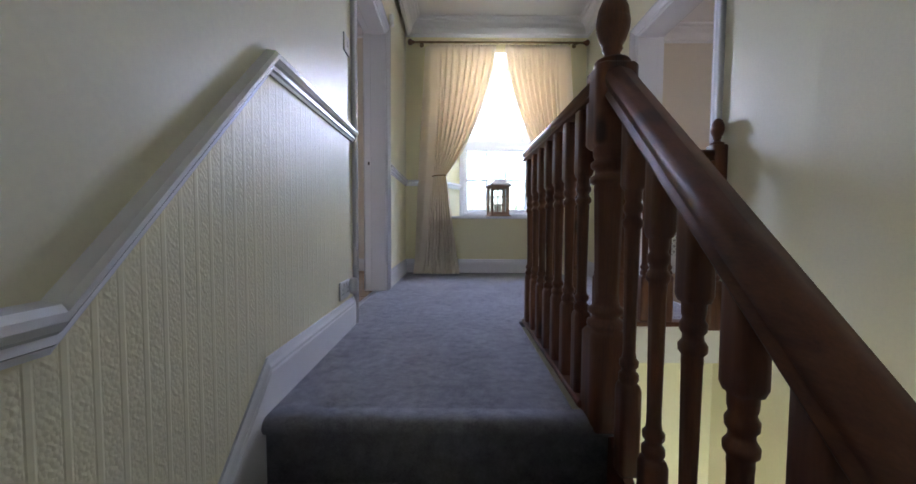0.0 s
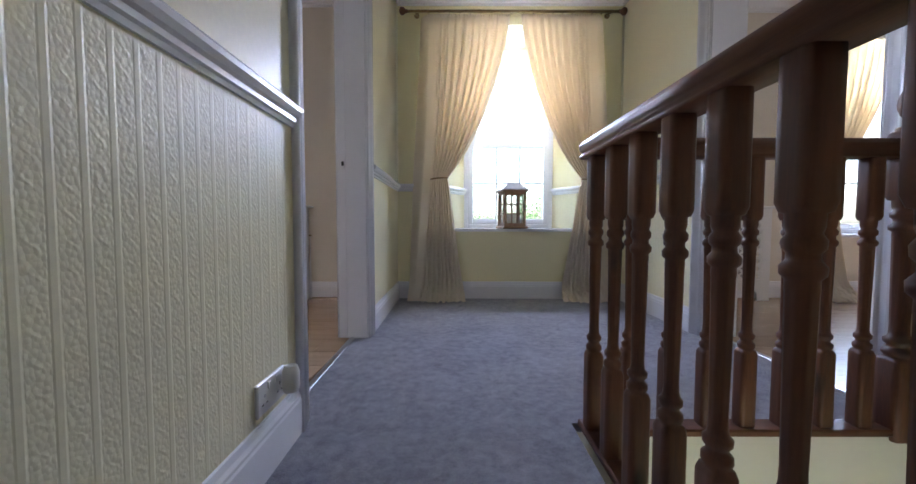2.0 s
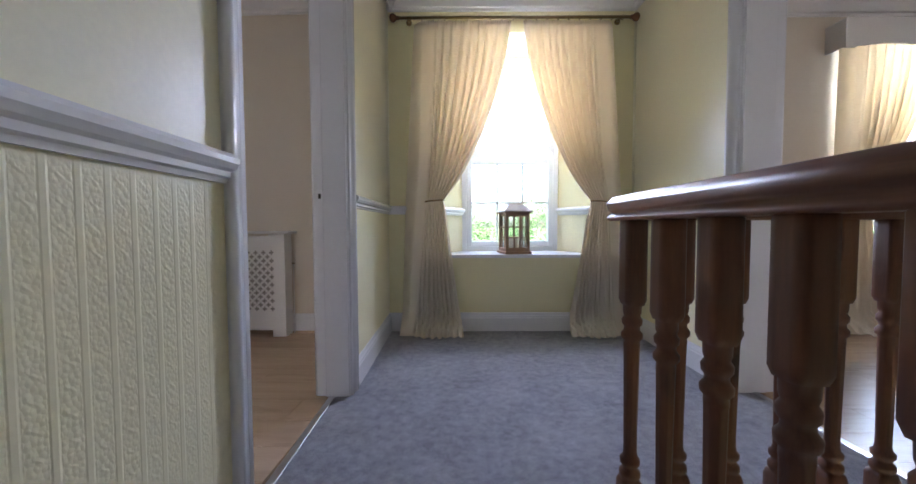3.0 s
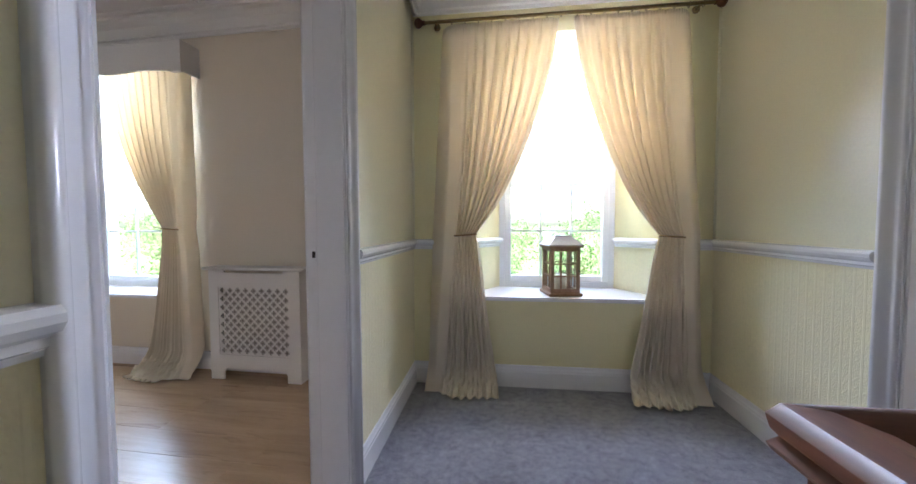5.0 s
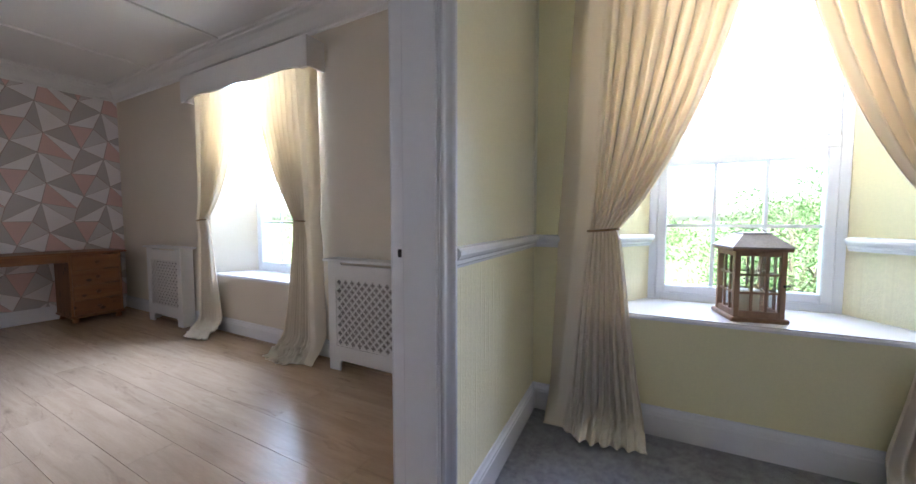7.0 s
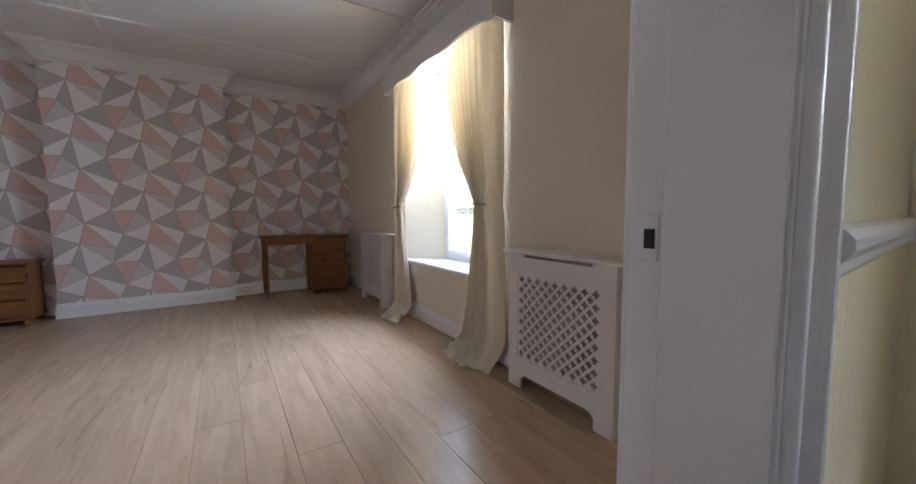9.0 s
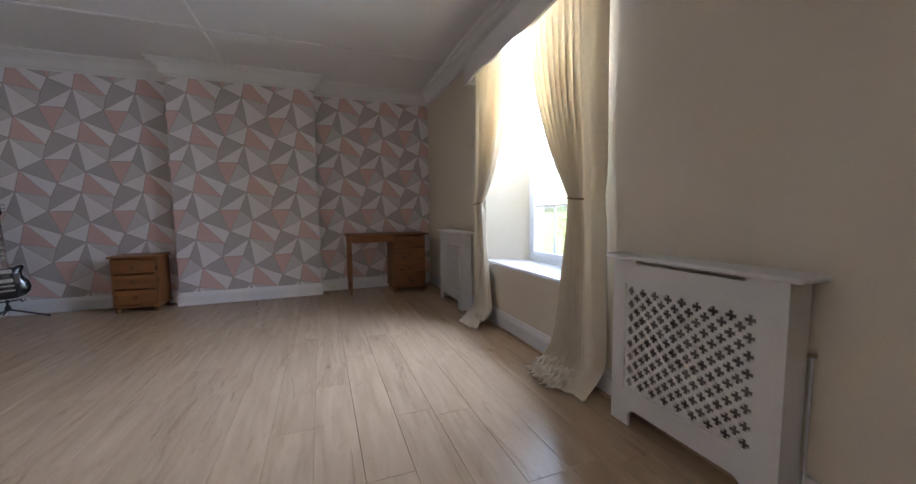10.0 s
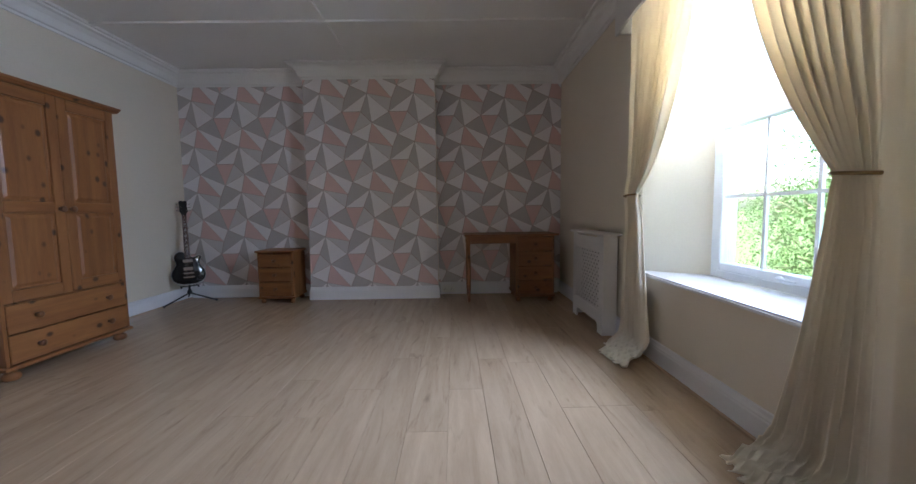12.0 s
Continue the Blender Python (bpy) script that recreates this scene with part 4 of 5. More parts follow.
curtain(L2, BED, G2, x_out=-1.545, x_in=-2.25, z_top=2.36, z_tie=1.095, tie_a=-1.53, tie_o=-1.62, tie_b=-1.745, foot_a=-1.50, foot_b=-1.96, y=YB2, seed=9)
G3 = "second bedroom curtains"
L3 = "cream pleated curtain tied back beside the window"
curtain(L3, pose(0, 4.36, 0), G3, x_out=3.33, x_in=4.08, z_top=2.36, z_tie=1.095, tie_a=3.315, tie_o=3.41, tie_b=3.54, foot_a=3.26, foot_b=3.72, y=YB2, seed=11)
curtain(L3, pose(0, 4.36, 0), G3, x_out=4.98, x_in=4.23, z_top=2.36, z_tie=1.095, tie_a=4.995, tie_o=4.90, tie_b=4.77, foot_a=5.05, foot_b=4.59, y=YB2, seed=13)

pole = thing("curtain_pole", "antique brass curtain pole with ball finials and rings", "curtain pole")
px0, px1, pz = -0.16, 1.56 + 0.06, 2.455
bm = B()
rod(bm, (px0, YC, pz), (px1, YC, pz), 0.011, 12)
part("pole", smooth(bm), M_BRASS, pole)
for x, s in ((px0, -1), (px1, 1)):
    bm = B()
    lathe(bm, [(0.012, 0), (0.017, 0.006), (0.012, 0.014), (0.020, 0.022), (0.030, 0.036), (0.032, 0.048), (0.026, 0.062), (0.012, 0.070), (0.001, 0.072)], 16, Matrix.Translation((x, YC, pz)) @ pose(0, 0, 0, 0, 90 * s, 0))
    part("finial", smooth(bm), M_KNOB, pole, "dark ball finial")
    bm = B()
    rod(bm, (x - s * 0.07, YE, pz), (x - s * 0.07, YC, pz), 0.008, 10)
    lathe(bm, [(0.022, 0), (0.022, 0.008), (0.012, 0.012)], 14, Matrix.Translation((x - s * 0.07, YE, pz)) @ pose(0, 0, 0, 90, 0, 0))
    part("bracket", smooth(bm), M_BRASS, pole)
bm = B()
seg, ring = 16, []
for i in range(seg):
    a = 2 * math.pi * i / seg
    c = Vector((0, 0.017 * math.cos(a), 0.017 * math.sin(a) - 0.005))
    d = Vector((0, math.cos(a), math.sin(a)))
    ring.append([c + d * 0.0025, c + Vector((0.0025, 0, 0)), c - d * 0.0025, c - Vector((0.0025, 0, 0))])
loft(bm, ring + [ring[0]], caps=False)
me = mesh_of("ring", smooth(bm), M_BRASS)
for i in range(20):
    x = (-0.07 + 0.79 * i / 9) if i < 10 else (0.82 + 0.74 * (i - 10) / 9)
    ob = new("ring", me)
    ob.parent, ob.location = pole, (x, YC, pz)

# pelmets
def pelmet(m, x0, x1):
    root = thing("pelmet", "cream painted scalloped pelmet board above the curtains", "pelmet", m)
    n = 48
    low = []
    for i in range(n + 1):
        u = abs(2 * i / n - 1)
        z = 2.232 - (0.016 * (0.5 - 0.5 * math.cos(2 * math.pi * min(u / 0.62, 1))) + (0.030 if u > 0.90 else 0.030 * max(0, (u - 0.62) / 0.28) ** 1.5 * 0.6))
        low.append((x0 + (x1 - x0) * i / n, z))
    bm = B()
    loft(bm, [[(x, -0.165, z) for x, z in low] + [(x1, -0.165, 2.425), (x0, -0.165, 2.425)], [(x, -0.147, z) for x, z in low] + [(x1, -0.147, 2.425), (x0, -0.147, 2.425)]])
    part("front_board", bm, M_MDF, root)
    for a, b in ((x0, x0 + 0.018), (x1 - 0.018, x1)):
        part("end_board", box(B(), a, b, -0.147, -0.001, 2.212, 2.425, 0.002), M_MDF, root)
    part("top_board", box(B(), x0 + 0.018, x1 - 0.018, -0.147, -0.001, 2.405, 2.425), M_MDF, root)
    return root


pelmet(BED, -3.235, -1.49)
pelmet(pose(0, 4.36, 0), 3.24, 5.06)


# ---- radiator covers ----
def radiator_cover(m, w=0.715, h=0.815, d=0.135):
    root = thing("radiator_cover", "white painted radiator cover with cross-pierced grille", "radiator cover", m, "radiator covers")
    hw = w / 2
    nx, nz, p = 9, 8, 0.0625
    gw, gh = nx * p, nz * p
    g0, g1 = 0.184, 0.184 + gh
    t = 0.014
    bm = B()
    hi = h - 0.016
    out = [(-hw, 0), (-hw + 0.105, 0), (-hw + 0.105, 0.055), (-hw + 0.122, 0.078), (-hw + 0.14, 0.085), (hw - 0.14, 0.085), (hw - 0.122, 0.078), (hw - 0.105, 0.055), (hw - 0.105, 0), (hw, 0), (hw, hi), (0.235, hi), (0.228, hi - 0.018), (-0.228, hi - 0.018), (-0.235, hi), (-hw, hi)]
    hole = [(-gw / 2, g0), (gw / 2, g0), (gw / 2, g1), (-gw / 2, g1)]
    skins = []
    for yy in (-d, -d + t):
        o = [bm.verts.new((x, yy, z)) for x, z in out]
        q = [bm.verts.new((x, yy, z)) for x, z in hole]
        bm.faces.new((o[0], o[1], o[2], o[3], o[4], q[0], q[3], o[14], o[15]))
        bm.faces.new((o[4], o[5], q[1], q[0]))
        bm.faces.new((o[5], o[6], o[7], o[8], o[9], o[10], o[11], q[2], q[1]))
        bm.faces.new((q[3], q[2], o[11], o[12], o[13], o[14]))
        skins.append((o, q))
    for k in (0, 1):
        n = len(skins[0][k])
        for i in range(n):
            j = (i + 1) % n
            bm.faces.new((skins[0][k][i], skins[0][k][j], skins[1][k][j], skins[1][k][i]))
    part("front_panel", bm, M_MDF, root)
    # pierced grille: a diagonal lattice, every lozenge with a cross cut through it
    bm = B()
    ys = (-d + 0.003, -d + 0.009)
    r, arm, ht = p / 2, 0.0185, 0.0078
    cr = [(arm, -ht), (arm, ht), (0.0062, 0.0062), (ht, arm), (-ht, arm), (-0.0062, 0.0062), (-arm, ht), (-arm, -ht), (-0.0062, -0.0062), (-ht, -arm), (ht, -arm), (0.0062, -0.0062)]
    mid = [((i + 0.5) * p, (k + 0.5) * p) for i in range(nx) for k in range(nz)]
    mid += [(i * p, k * p) for i in range(1, nx) for k in range(1, nz)]
    for mx, mz in mid:
        x0, z0 = mx - gw / 2, mz + g0
        o = [bm.verts.new((x0 + a * r, ys[0], z0 + b * r)) for a, b in ((1, 0), (0, 1), (-1, 0), (0, -1))]
        c0 = [bm.verts.new((x0 + a, ys[0], z0 + b)) for a, b in cr]
        c1 = [bm.verts.new((x0 + a, ys[1], z0 + b)) for a, b in cr]
        for q in range(4):
            bm.faces.new((o[q], c0[(3 * q + 1) % 12], c0[3 * q]))
            bm.faces.new((o[q], o[(q + 1) % 4], c0[(3 * q + 3) % 12], c0[3 * q + 2], c0[3 * q + 1]))
        for a in range(12):
            bm.faces.new((c0[a], c0[(a + 1) % 12], c1[(a + 1) % 12], c1[a]))
    for i in range(nx + 1):
        for z0, sg in ((g0, 1), (g1, -1)):
            xs = [max(-gw / 2, -gw / 2 + i * p - r), min(gw / 2, -gw / 2 + i * p + r)]
            bm.faces.new([bm.verts.new(v) for v in ((xs[0], ys[0], z0), (xs[1], ys[0], z0), (-gw / 2 + i * p, ys[0], z0 + sg * r))])
    for k in range(1, nz):
        for x0, sg in ((-gw / 2, 1), (gw / 2, -1)):
            bm.faces.new([bm.verts.new(v) for v in ((x0, ys[0], g0 + k * p - r), (x0, ys[0], g0 + k * p + r), (x0 + sg * r, ys[0], g0 + k * p))])
    bmesh.ops.remove_doubles(bm, verts=bm.verts, dist=1e-5)
    part("grille", bm, M_MDF, root)
    for s in (-1, 1):
        a, b = sorted((s * hw, s * (hw - 0.015)))
        part("side_panel", box(B(), a, b, -d + t, -0.021, 0, h - 0.016, 0.001), M_MDF, root)
    part("shelf_top", box(B(), -hw - 0.04, hw + 0.04, -d - 0.022, -0.001, h - 0.016, h + 0.004, 0.006), M_MDF, root)
    # radiator greyed so the pierced holes read as shaded
    bm = B()
    box(bm, -hw + 0.06, hw - 0.06, -0.075, -0.03, 0.13, 0.68, 0.01)
    part("radiator", bm, M_TIN, root, "radiator inside the cover, greyed to stand in for shade")
    return root


rc = radiator_cover(BED @ pose(-0.998, 0, 0))
copy_thing(rc, BED @ pose(-3.80, 0, 0))
copy_thing(rc, pose(2.62, 4.36, 0))


# ---- pine furniture ----
def knob(parent, x, y, z, m=M_KNOB):
    bm = B()
    lathe(bm, [(0.012, 0), (0.009, 0.008), (0.010, 0.014), (0.019, 0.022), (0.020, 0.030), (0.014, 0.036), (0.001, 0.038)], 14, Matrix.Translation((x, y, z)) @ pose(0, 0, 0, 0, 90, 0))
    return part("knob", smooth(bm), m, parent, "turned wooden knob")


def bun_foot(parent, x, y, h=0.075, r=0.036):
    bm = B()
    lathe(bm, [(r * 0.6, 0), (r * 0.95, h * 0.15), (r, h * 0.4), (r * 0.85, h * 0.65), (r * 0.5, h * 0.75), (r * 0.65, h * 0.82), (r * 0.65, h)], 16, Matrix.Translation((x, y, 0)))
    return part("bun_foot", smooth(bm), M_PINE, parent)


def drawer(parent, x, y0, y1, z0, z1, knobs):
    bm = box(B(), x - 0.014, x + 0.008, y0, y1, z0, z1, 0.004)
    d = part("drawer", bm, M_PINE_Y, parent)
    for y in knobs:
        knob(d, x + 0.008, y, (z0 + z1) / 2)
    return d


def chest(m, w, h, depth, drawers, label, name="bedside_chest"):
    """A small chest: its front looks along +x, and it stands with its back at x = 0."""
    root = thing(name, label, "chest of drawers", m)
    hw = w / 2
    bm = B()
    for s in (-1, 1):
        a, b = sorted((s * hw, s * (hw - 0.018)))
        box(bm, 0.003, depth, a, b, 0.075, h - 0.022, 0.002)
    box(bm, 0.003, 0.012, -hw + 0.018, hw - 0.018, 0.075, h - 0.022)
    box(bm, 0.012, depth - 0.02, -hw + 0.018, hw - 0.018, 0.075, 0.10)
    part("body", bm, M_PINE, root)
    part("plinth", box(B(), 0.0, depth + 0.012, -hw - 0.012, hw + 0.012, 0.055, 0.078, 0.006), M_PINE_Y, root)
    part("top", box(B(), 0.0, depth + 0.022, -hw - 0.022, hw + 0.022, h - 0.022, h, 0.007), M_PINE_Y, root)
    zs = (h - 0.03 - 0.09) / drawers
    for k in range(drawers):
        z = 0.088 + k * zs
        drawer(root, depth, -hw + 0.021, hw - 0.021, z + 0.006, z + zs - 0.008, (0,))
    for x in (0.05, depth - 0.03):
        for y in (-hw + 0.035, hw - 0.035):
            bun_foot(root, x, y, 0.058, 0.030)
    return root


chest(BED @ pose(-5.055, -3.325, 0), 0.395, 0.603, 0.34, 3, "honey pine bedside chest with three drawers")

# dressing table: pedestal of drawers at one end, turned leg at the other
desk = thing("dressing_table", "honey pine dressing table with four drawers", "desk", BED @ pose(-5.055, -0.67, 0))
part("top", box(B(), 0.0, 0.47, -0.52, 0.52, 0.735, 0.757, 0.007), M_PINE_Y, desk)
bm = B()
for y0, y1 in ((0.045, 0.063), (0.452, 0.47)):
    box(bm, 0.003, 0.44, y0, y1, 0.075, 0.735, 0.002)
box(bm, 0.003, 0.012, 0.063, 0.452, 0.075, 0.735)
box(bm, 0.012, 0.42, 0.063, 0.452, 0.075, 0.10)
part("pedestal", bm, M_PINE, desk)
part("plinth", box(B(), 0.0, 0.452, 0.033, 0.482, 0.055, 0.078, 0.006), M_PINE_Y, desk)
for k in range(4):
    drawer(desk, 0.44, 0.066, 0.449, 0.09 + k * 0.160, 0.09 + k * 0.160 + 0.147, (0.2575,))
for x in (0.05, 0.41):
    for y in (0.08, 0.435):
        bun_foot(desk, x, y, 0.058, 0.030)
part("apron", box(B(), 0.425, 0.443, -0.45, 0.044, 0.655, 0.735, 0.003), M_PINE_Y, desk)
part("apron", box(B(), 0.03, 0.048, -0.45, 0.044, 0.655, 0.735, 0.003), M_PINE_Y, desk)
for x in (0.05, 0.425):
    bm = B()
    block(bm, 0.044, 0.64, 0.735)
    lathe(bm, [(0.013, 0.0), (0.015, 0.02), (0.020, 0.20), (0.0215, 0.45), (0.018, 0.54), (0.021, 0.55), (0.021, 0.565), (0.016, 0.575), (0.016, 0.585), (0.021, 0.60), (0.018, 0.625), (0.015, 0.645)], 16)
    leg = part("leg", smooth(bm, 35), M_PINE, desk, "turned leg")
    leg.location = (x, -0.475, 0)

# wardrobe, front looks along +y
wr = thing("wardrobe", "honey pine double wardrobe with two long drawers", "wardrobe", BED @ pose(-3.19, LY + 0.024, 0))
W, D, H = 0.84, 0.52, 1.86
hw = W / 2
bm = B()
for s in (-1, 1):
    a, b = sorted((s * hw, s * (hw - 0.02)))
    box(bm, a, b, 0, D - 0.004, 0.095, H - 0.03, 0.002)
box(bm, -hw + 0.02, hw - 0.02, 0, 0.012, 0.095, H - 0.03)
box(bm, -hw + 0.02, hw - 0.02, 0.012, D - 0.03, 0.095, 0.12)
box(bm, -hw + 0.02, hw - 0.02, 0.012, D - 0.03, 0.455, 0.475)
part("body", bm, M_PINE, wr)
bm = B()
box(bm, -hw - 0.015, hw + 0.015, -0.0, D + 0.015, 0.07, 0.097, 0.007)
part("plinth", bm, M_PINE_X, wr)
bm = B()
moulding(bm, [(0, 0), (0.02, 0), (0.028, 0.012), (0.045, 0.02), (0.05, 0.034), (-0.5, 0.034), (-0.5, 0)], (-hw - 0.035, D - 0.01, H - 0.034), (hw + 0.035, D - 0.01, H - 0.034), (0, 1, 0))
part("cornice", bm, M_PINE_X, wr)
for s in (-1, 1):
    x0, x1 = (0.0015, hw - 0.003) if s > 0 else (-hw + 0.003, -0.0015)
    z0, z1 = 0.482, H - 0.037
    y = D
    bm = B()
    st = 0.062
    box(bm, x0, x0 + st, y - 0.02, y, z0, z1, 0.003)
    box(bm, x1 - st, x1, y - 0.02, y, z0, z1, 0.003)
    door = part("door", bm, M_PINE, wr, "panelled pine door")
    for a, b in ((z0, z0 + 0.075), (1.035, 1.105), (z1 - 0.075, z1)):
        part("rail", box(B(), x0 + st, x1 - st, y - 0.02, y - 0.0004, a, b, 0.003), M_PINE_X, door)
    for a, b in ((z0 + 0.075, 1.035), (1.105, z1 - 0.075)):
        bm = B()
        rs = []
        for inset, dy in ((0.0, -0.016), (0.004, -0.010), (0.016, -0.012), (0.034, -0.005)):
            rs.append([(x0 + st + inset, y + dy, a + inset), (x1 - st - inset, y + dy, a + inset), (x1 - st - inset, y + dy, b - inset), (x0 + st + inset, y + dy, b - inset)])
        loft(bm, rs)
        part("panel", bm, M_PINE, door)
    bm = B()
    xk = s * 0.035
    lathe(bm, [(0.012, 0), (0.009, 0.008), (0.010, 0.014), (0.019, 0.022), (0.020, 0.030), (0.014, 0.036), (0.001, 0.038)], 14, Matrix.Translation((xk, D, 1.06)) @ pose(0, 0, 0, -90, 0, 0))
    part("knob", smooth(bm), M_KNOB, door, "turned wooden knob")
for z0, z1 in ((0.105, 0.282), (0.290, 0.470)):
    d = part("drawer", box(B(), -hw + 0.023, hw - 0.023, D - 0.02, D + 0.002, z0, z1, 0.004), M_PINE_X, wr)
    for x in (-0.24, 0.24):
        bm = B()
        lathe(bm, [(0.012, 0), (0.009, 0.008), (0.010, 0.014), (0.019, 0.022), (0.020, 0.030), (0.014, 0.036), (0.001, 0.038)], 14, Matrix.Translation((x, D + 0.002, (z0 + z1) / 2)) @ pose(0, 0, 0, -90, 0, 0))
        part("knob", smooth(bm), M_KNOB, d, "turned wooden knob")
for x in (-hw + 0.05, hw - 0.05):
    for y in (0.06, D - 0.045):
        bun_foot(wr, x, y, 0.072, 0.045)

# ---- electric guitar on its stand ----
gt_m = BED @ pose(-4.80, -4.36, 0.215) @ pose(0, 0, 0, 0, 0, 130) @ pose(0, 0, 0, -9, 0, 0)
gt = thing("electric_guitar", "black single-cutaway electric guitar with chrome hardware", "guitar", gt_m)
half = [(0.0, 0.0), (0.06, 0.004), (0.115, 0.022), (0.152, 0.06), (0.165, 0.11), (0.155, 0.165), (0.128, 0.205), (0.112, 0.235), (0.115, 0.27), (0.128, 0.30), (0.128, 0.335)]
left = [(-x, z) for x, z in half] + [(-0.112, 0.368), (-0.08, 0.388), (-0.045, 0.386), (-0.028, 0.372)]
right = half[:-2] + [(0.124, 0.292), (0.134, 0.322), (0.122, 0.338), (0.092, 0.336), (0.062, 0.318), (0.038, 0.318), (0.028, 0.340)]
outl = left[::-1] + right[1:]
bm = B()
cx, cz = 0, 0.19


def shrink(pts, k):
    return [(cx + (x - cx) * k, cz + (z - cz) * k) for x, z in pts]


loft(bm, [[(x, 0.022, z) for x, z in shrink(outl, 0.96)], [(x, 0.016, z) for x, z in outl], [(x, -0.016, z) for x, z in outl], [(x, -0.021, z) for x, z in shrink(outl, 0.975)], [(x, -0.027, z) for x, z in shrink(outl, 0.85)], [(x, -0.029, z) for x, z in shrink(outl, 0.5)]])
body = part("body", smooth(bm, 50), M_BLACK, gt)
bm = B()
loft(bm, [[(x, -0.0166, z) for x, z in shrink(outl, 1.004)], [(x, -0.0208, z) for x, z in shrink(outl, 0.982)], [(x, -0.0212, z) for x, z in shrink(outl, 0.972)], [(x, -0.0166, z) for x, z in shrink(outl, 0.99)]], caps=False)
part("binding", smooth(bm, 50), M_SOCKET, body, "cream edge binding")
bm = B()
loft(bm, [[(-0.028, -0.012, 0.30), (0.028, -0.012, 0.30), (0.028, -0.033, 0.30), (-0.028, -0.033, 0.30)], [(-0.022, -0.010, 0.80), (0.022, -0.010, 0.80), (0.022, -0.028, 0.80), (-0.022, -0.028, 0.80)]])
neck = part("neck", bm, M_BLACK, gt)
bm = B()
loft(bm, [[(-0.027, -0.033, 0.30), (0.027, -0.033, 0.30), (0.027, -0.037, 0.30), (-0.027, -0.037, 0.30)], [(-0.021, -0.028, 0.80), (0.021, -0.028, 0.80), (0.021, -0.032, 0.80), (-0.021, -0.032, 0.80)]])
fb = part("fretboard", bm, M_FRET, neck)
bm = B()
for k in range(19):
    z = 0.80 - 0.62 * (1 - 2 ** (-(k + 1) / 12))
    if z > 0.335:
        y = -0.032 - 0.005 * (0.80 - z) / 0.5
        box(bm, -0.023, 0.023, y - 0.001, y + 0.001, z - 0.001, z + 0.001)
for z in (0.70, 0.63, 0.565, 0.51, 0.455, 0.41):
    y = -0.0325 - 0.005 * (0.80 - z) / 0.5
    box(bm, -0.009, 0.009, y - 0.0006, y + 0.001, z - 0.009, z + 0.009)
tagged(part("frets", bm, M_CHROME, fb, "silver frets and pearl inlays"), kind="stuff")
hd = [(-0.022, 0.80), (0.022, 0.80), (0.026, 0.83), (0.040, 0.85), (0.036, 0.93), (0.040, 0.972), (0.020, 0.985), (0.0, 0.972), (-0.020, 0.985), (-0.040, 0.972), (-0.036, 0.93), (-0.040, 0.85), (-0.026, 0.83)]
bm = B()
loft(bm, [[(x, -0.012 + (z - 0.80) * 0.2, z) for x, z in hd], [(x, -0.026 + (z - 0.80) * 0.2, z) for x, z in hd]])
head = part("headstock", bm, M_BLACK, gt)
for k, z in enumerate((0.862, 0.902, 0.942)):
    for s in (-1, 1):
        bm = B()
        y = -0.02 + (z - 0.8) * 0.2
        rod(bm, (s * 0.036, y, z), (s * 0.054, y, z), 0.003, 8)
        ball(bm, (s * 0.060, y, z), 0.009, 10)
        rod(bm, (s * 0.022, y - 0.002, z), (s * 0.022, y - 0.016, z), 0.0035, 8)
        part("tuning_peg", smooth(bm), M_CHROME, head, "chrome tuning peg")
for z in (0.275, 0.185):
    bm = box(B(), -0.045, 0.045, -0.038, -0.024, z - 0.02, z + 0.02, 0.004)
    part("pickup", bm, M_CHROME, body, "chrome pickup")
part("bridge", box(B(), -0.05, 0.05, -0.042, -0.026, 0.125, 0.14, 0.004), M_CHROME, body, "chrome bridge")
part("tailpiece", box(B(), -0.055, 0.055, -0.042, -0.026, 0.078, 0.096, 0.006), M_CHROME, body, "chrome tailpiece")
for x, z in ((0.105, 0.085), (0.13, 0.13), (0.075, 0.055), (0.10, 0.04)):
    bm = B()
    lathe(bm, [(0.012, 0), (0.010, 0.014), (0.001, 0.0145)], 12, Matrix.Translation((x, -0.024, z)) @ pose(0, 0, 0, 90, 0, 0))
    part("control_knob", smooth(bm), M_BLACKM, body)
bm = B()
for k in range(6):
    x = -0.025 + 0.01 * k
    rod(bm, (x, -0.0435, 0.09), (x * 0.72, -0.036, 0.81), 0.0007, 4)
part("strings", bm, M_CHROME, gt, "steel strings")
part("pickguard", prism(B(), [(0.05, -0.034), (0.09, -0.034), (0.09, -0.031), (0.05, -0.031)], 0.15, 0.25), M_BLACKM, body)

gs_m = BED @ pose(-4.80, -4.36, 0) @ pose(0, 0, 0, 0, 0, 130)
gs = thing("guitar_stand", "black folding tripod guitar stand under the guitar", "guitar stand", gs_m)
bm = B()
rod(bm, (0, 0.045, 0.10), (0, 0.075, 0.42), 0.011, 10)
part("post", smooth(bm), M_BLACKM, gs)
part("collar", smooth(lathe(B(), [(0.022, 0.10), (0.024, 0.125), (0.018, 0.15), (0.012, 0.152)], 12, pose(0, 0.045, 0))), M_BLACKM, gs)
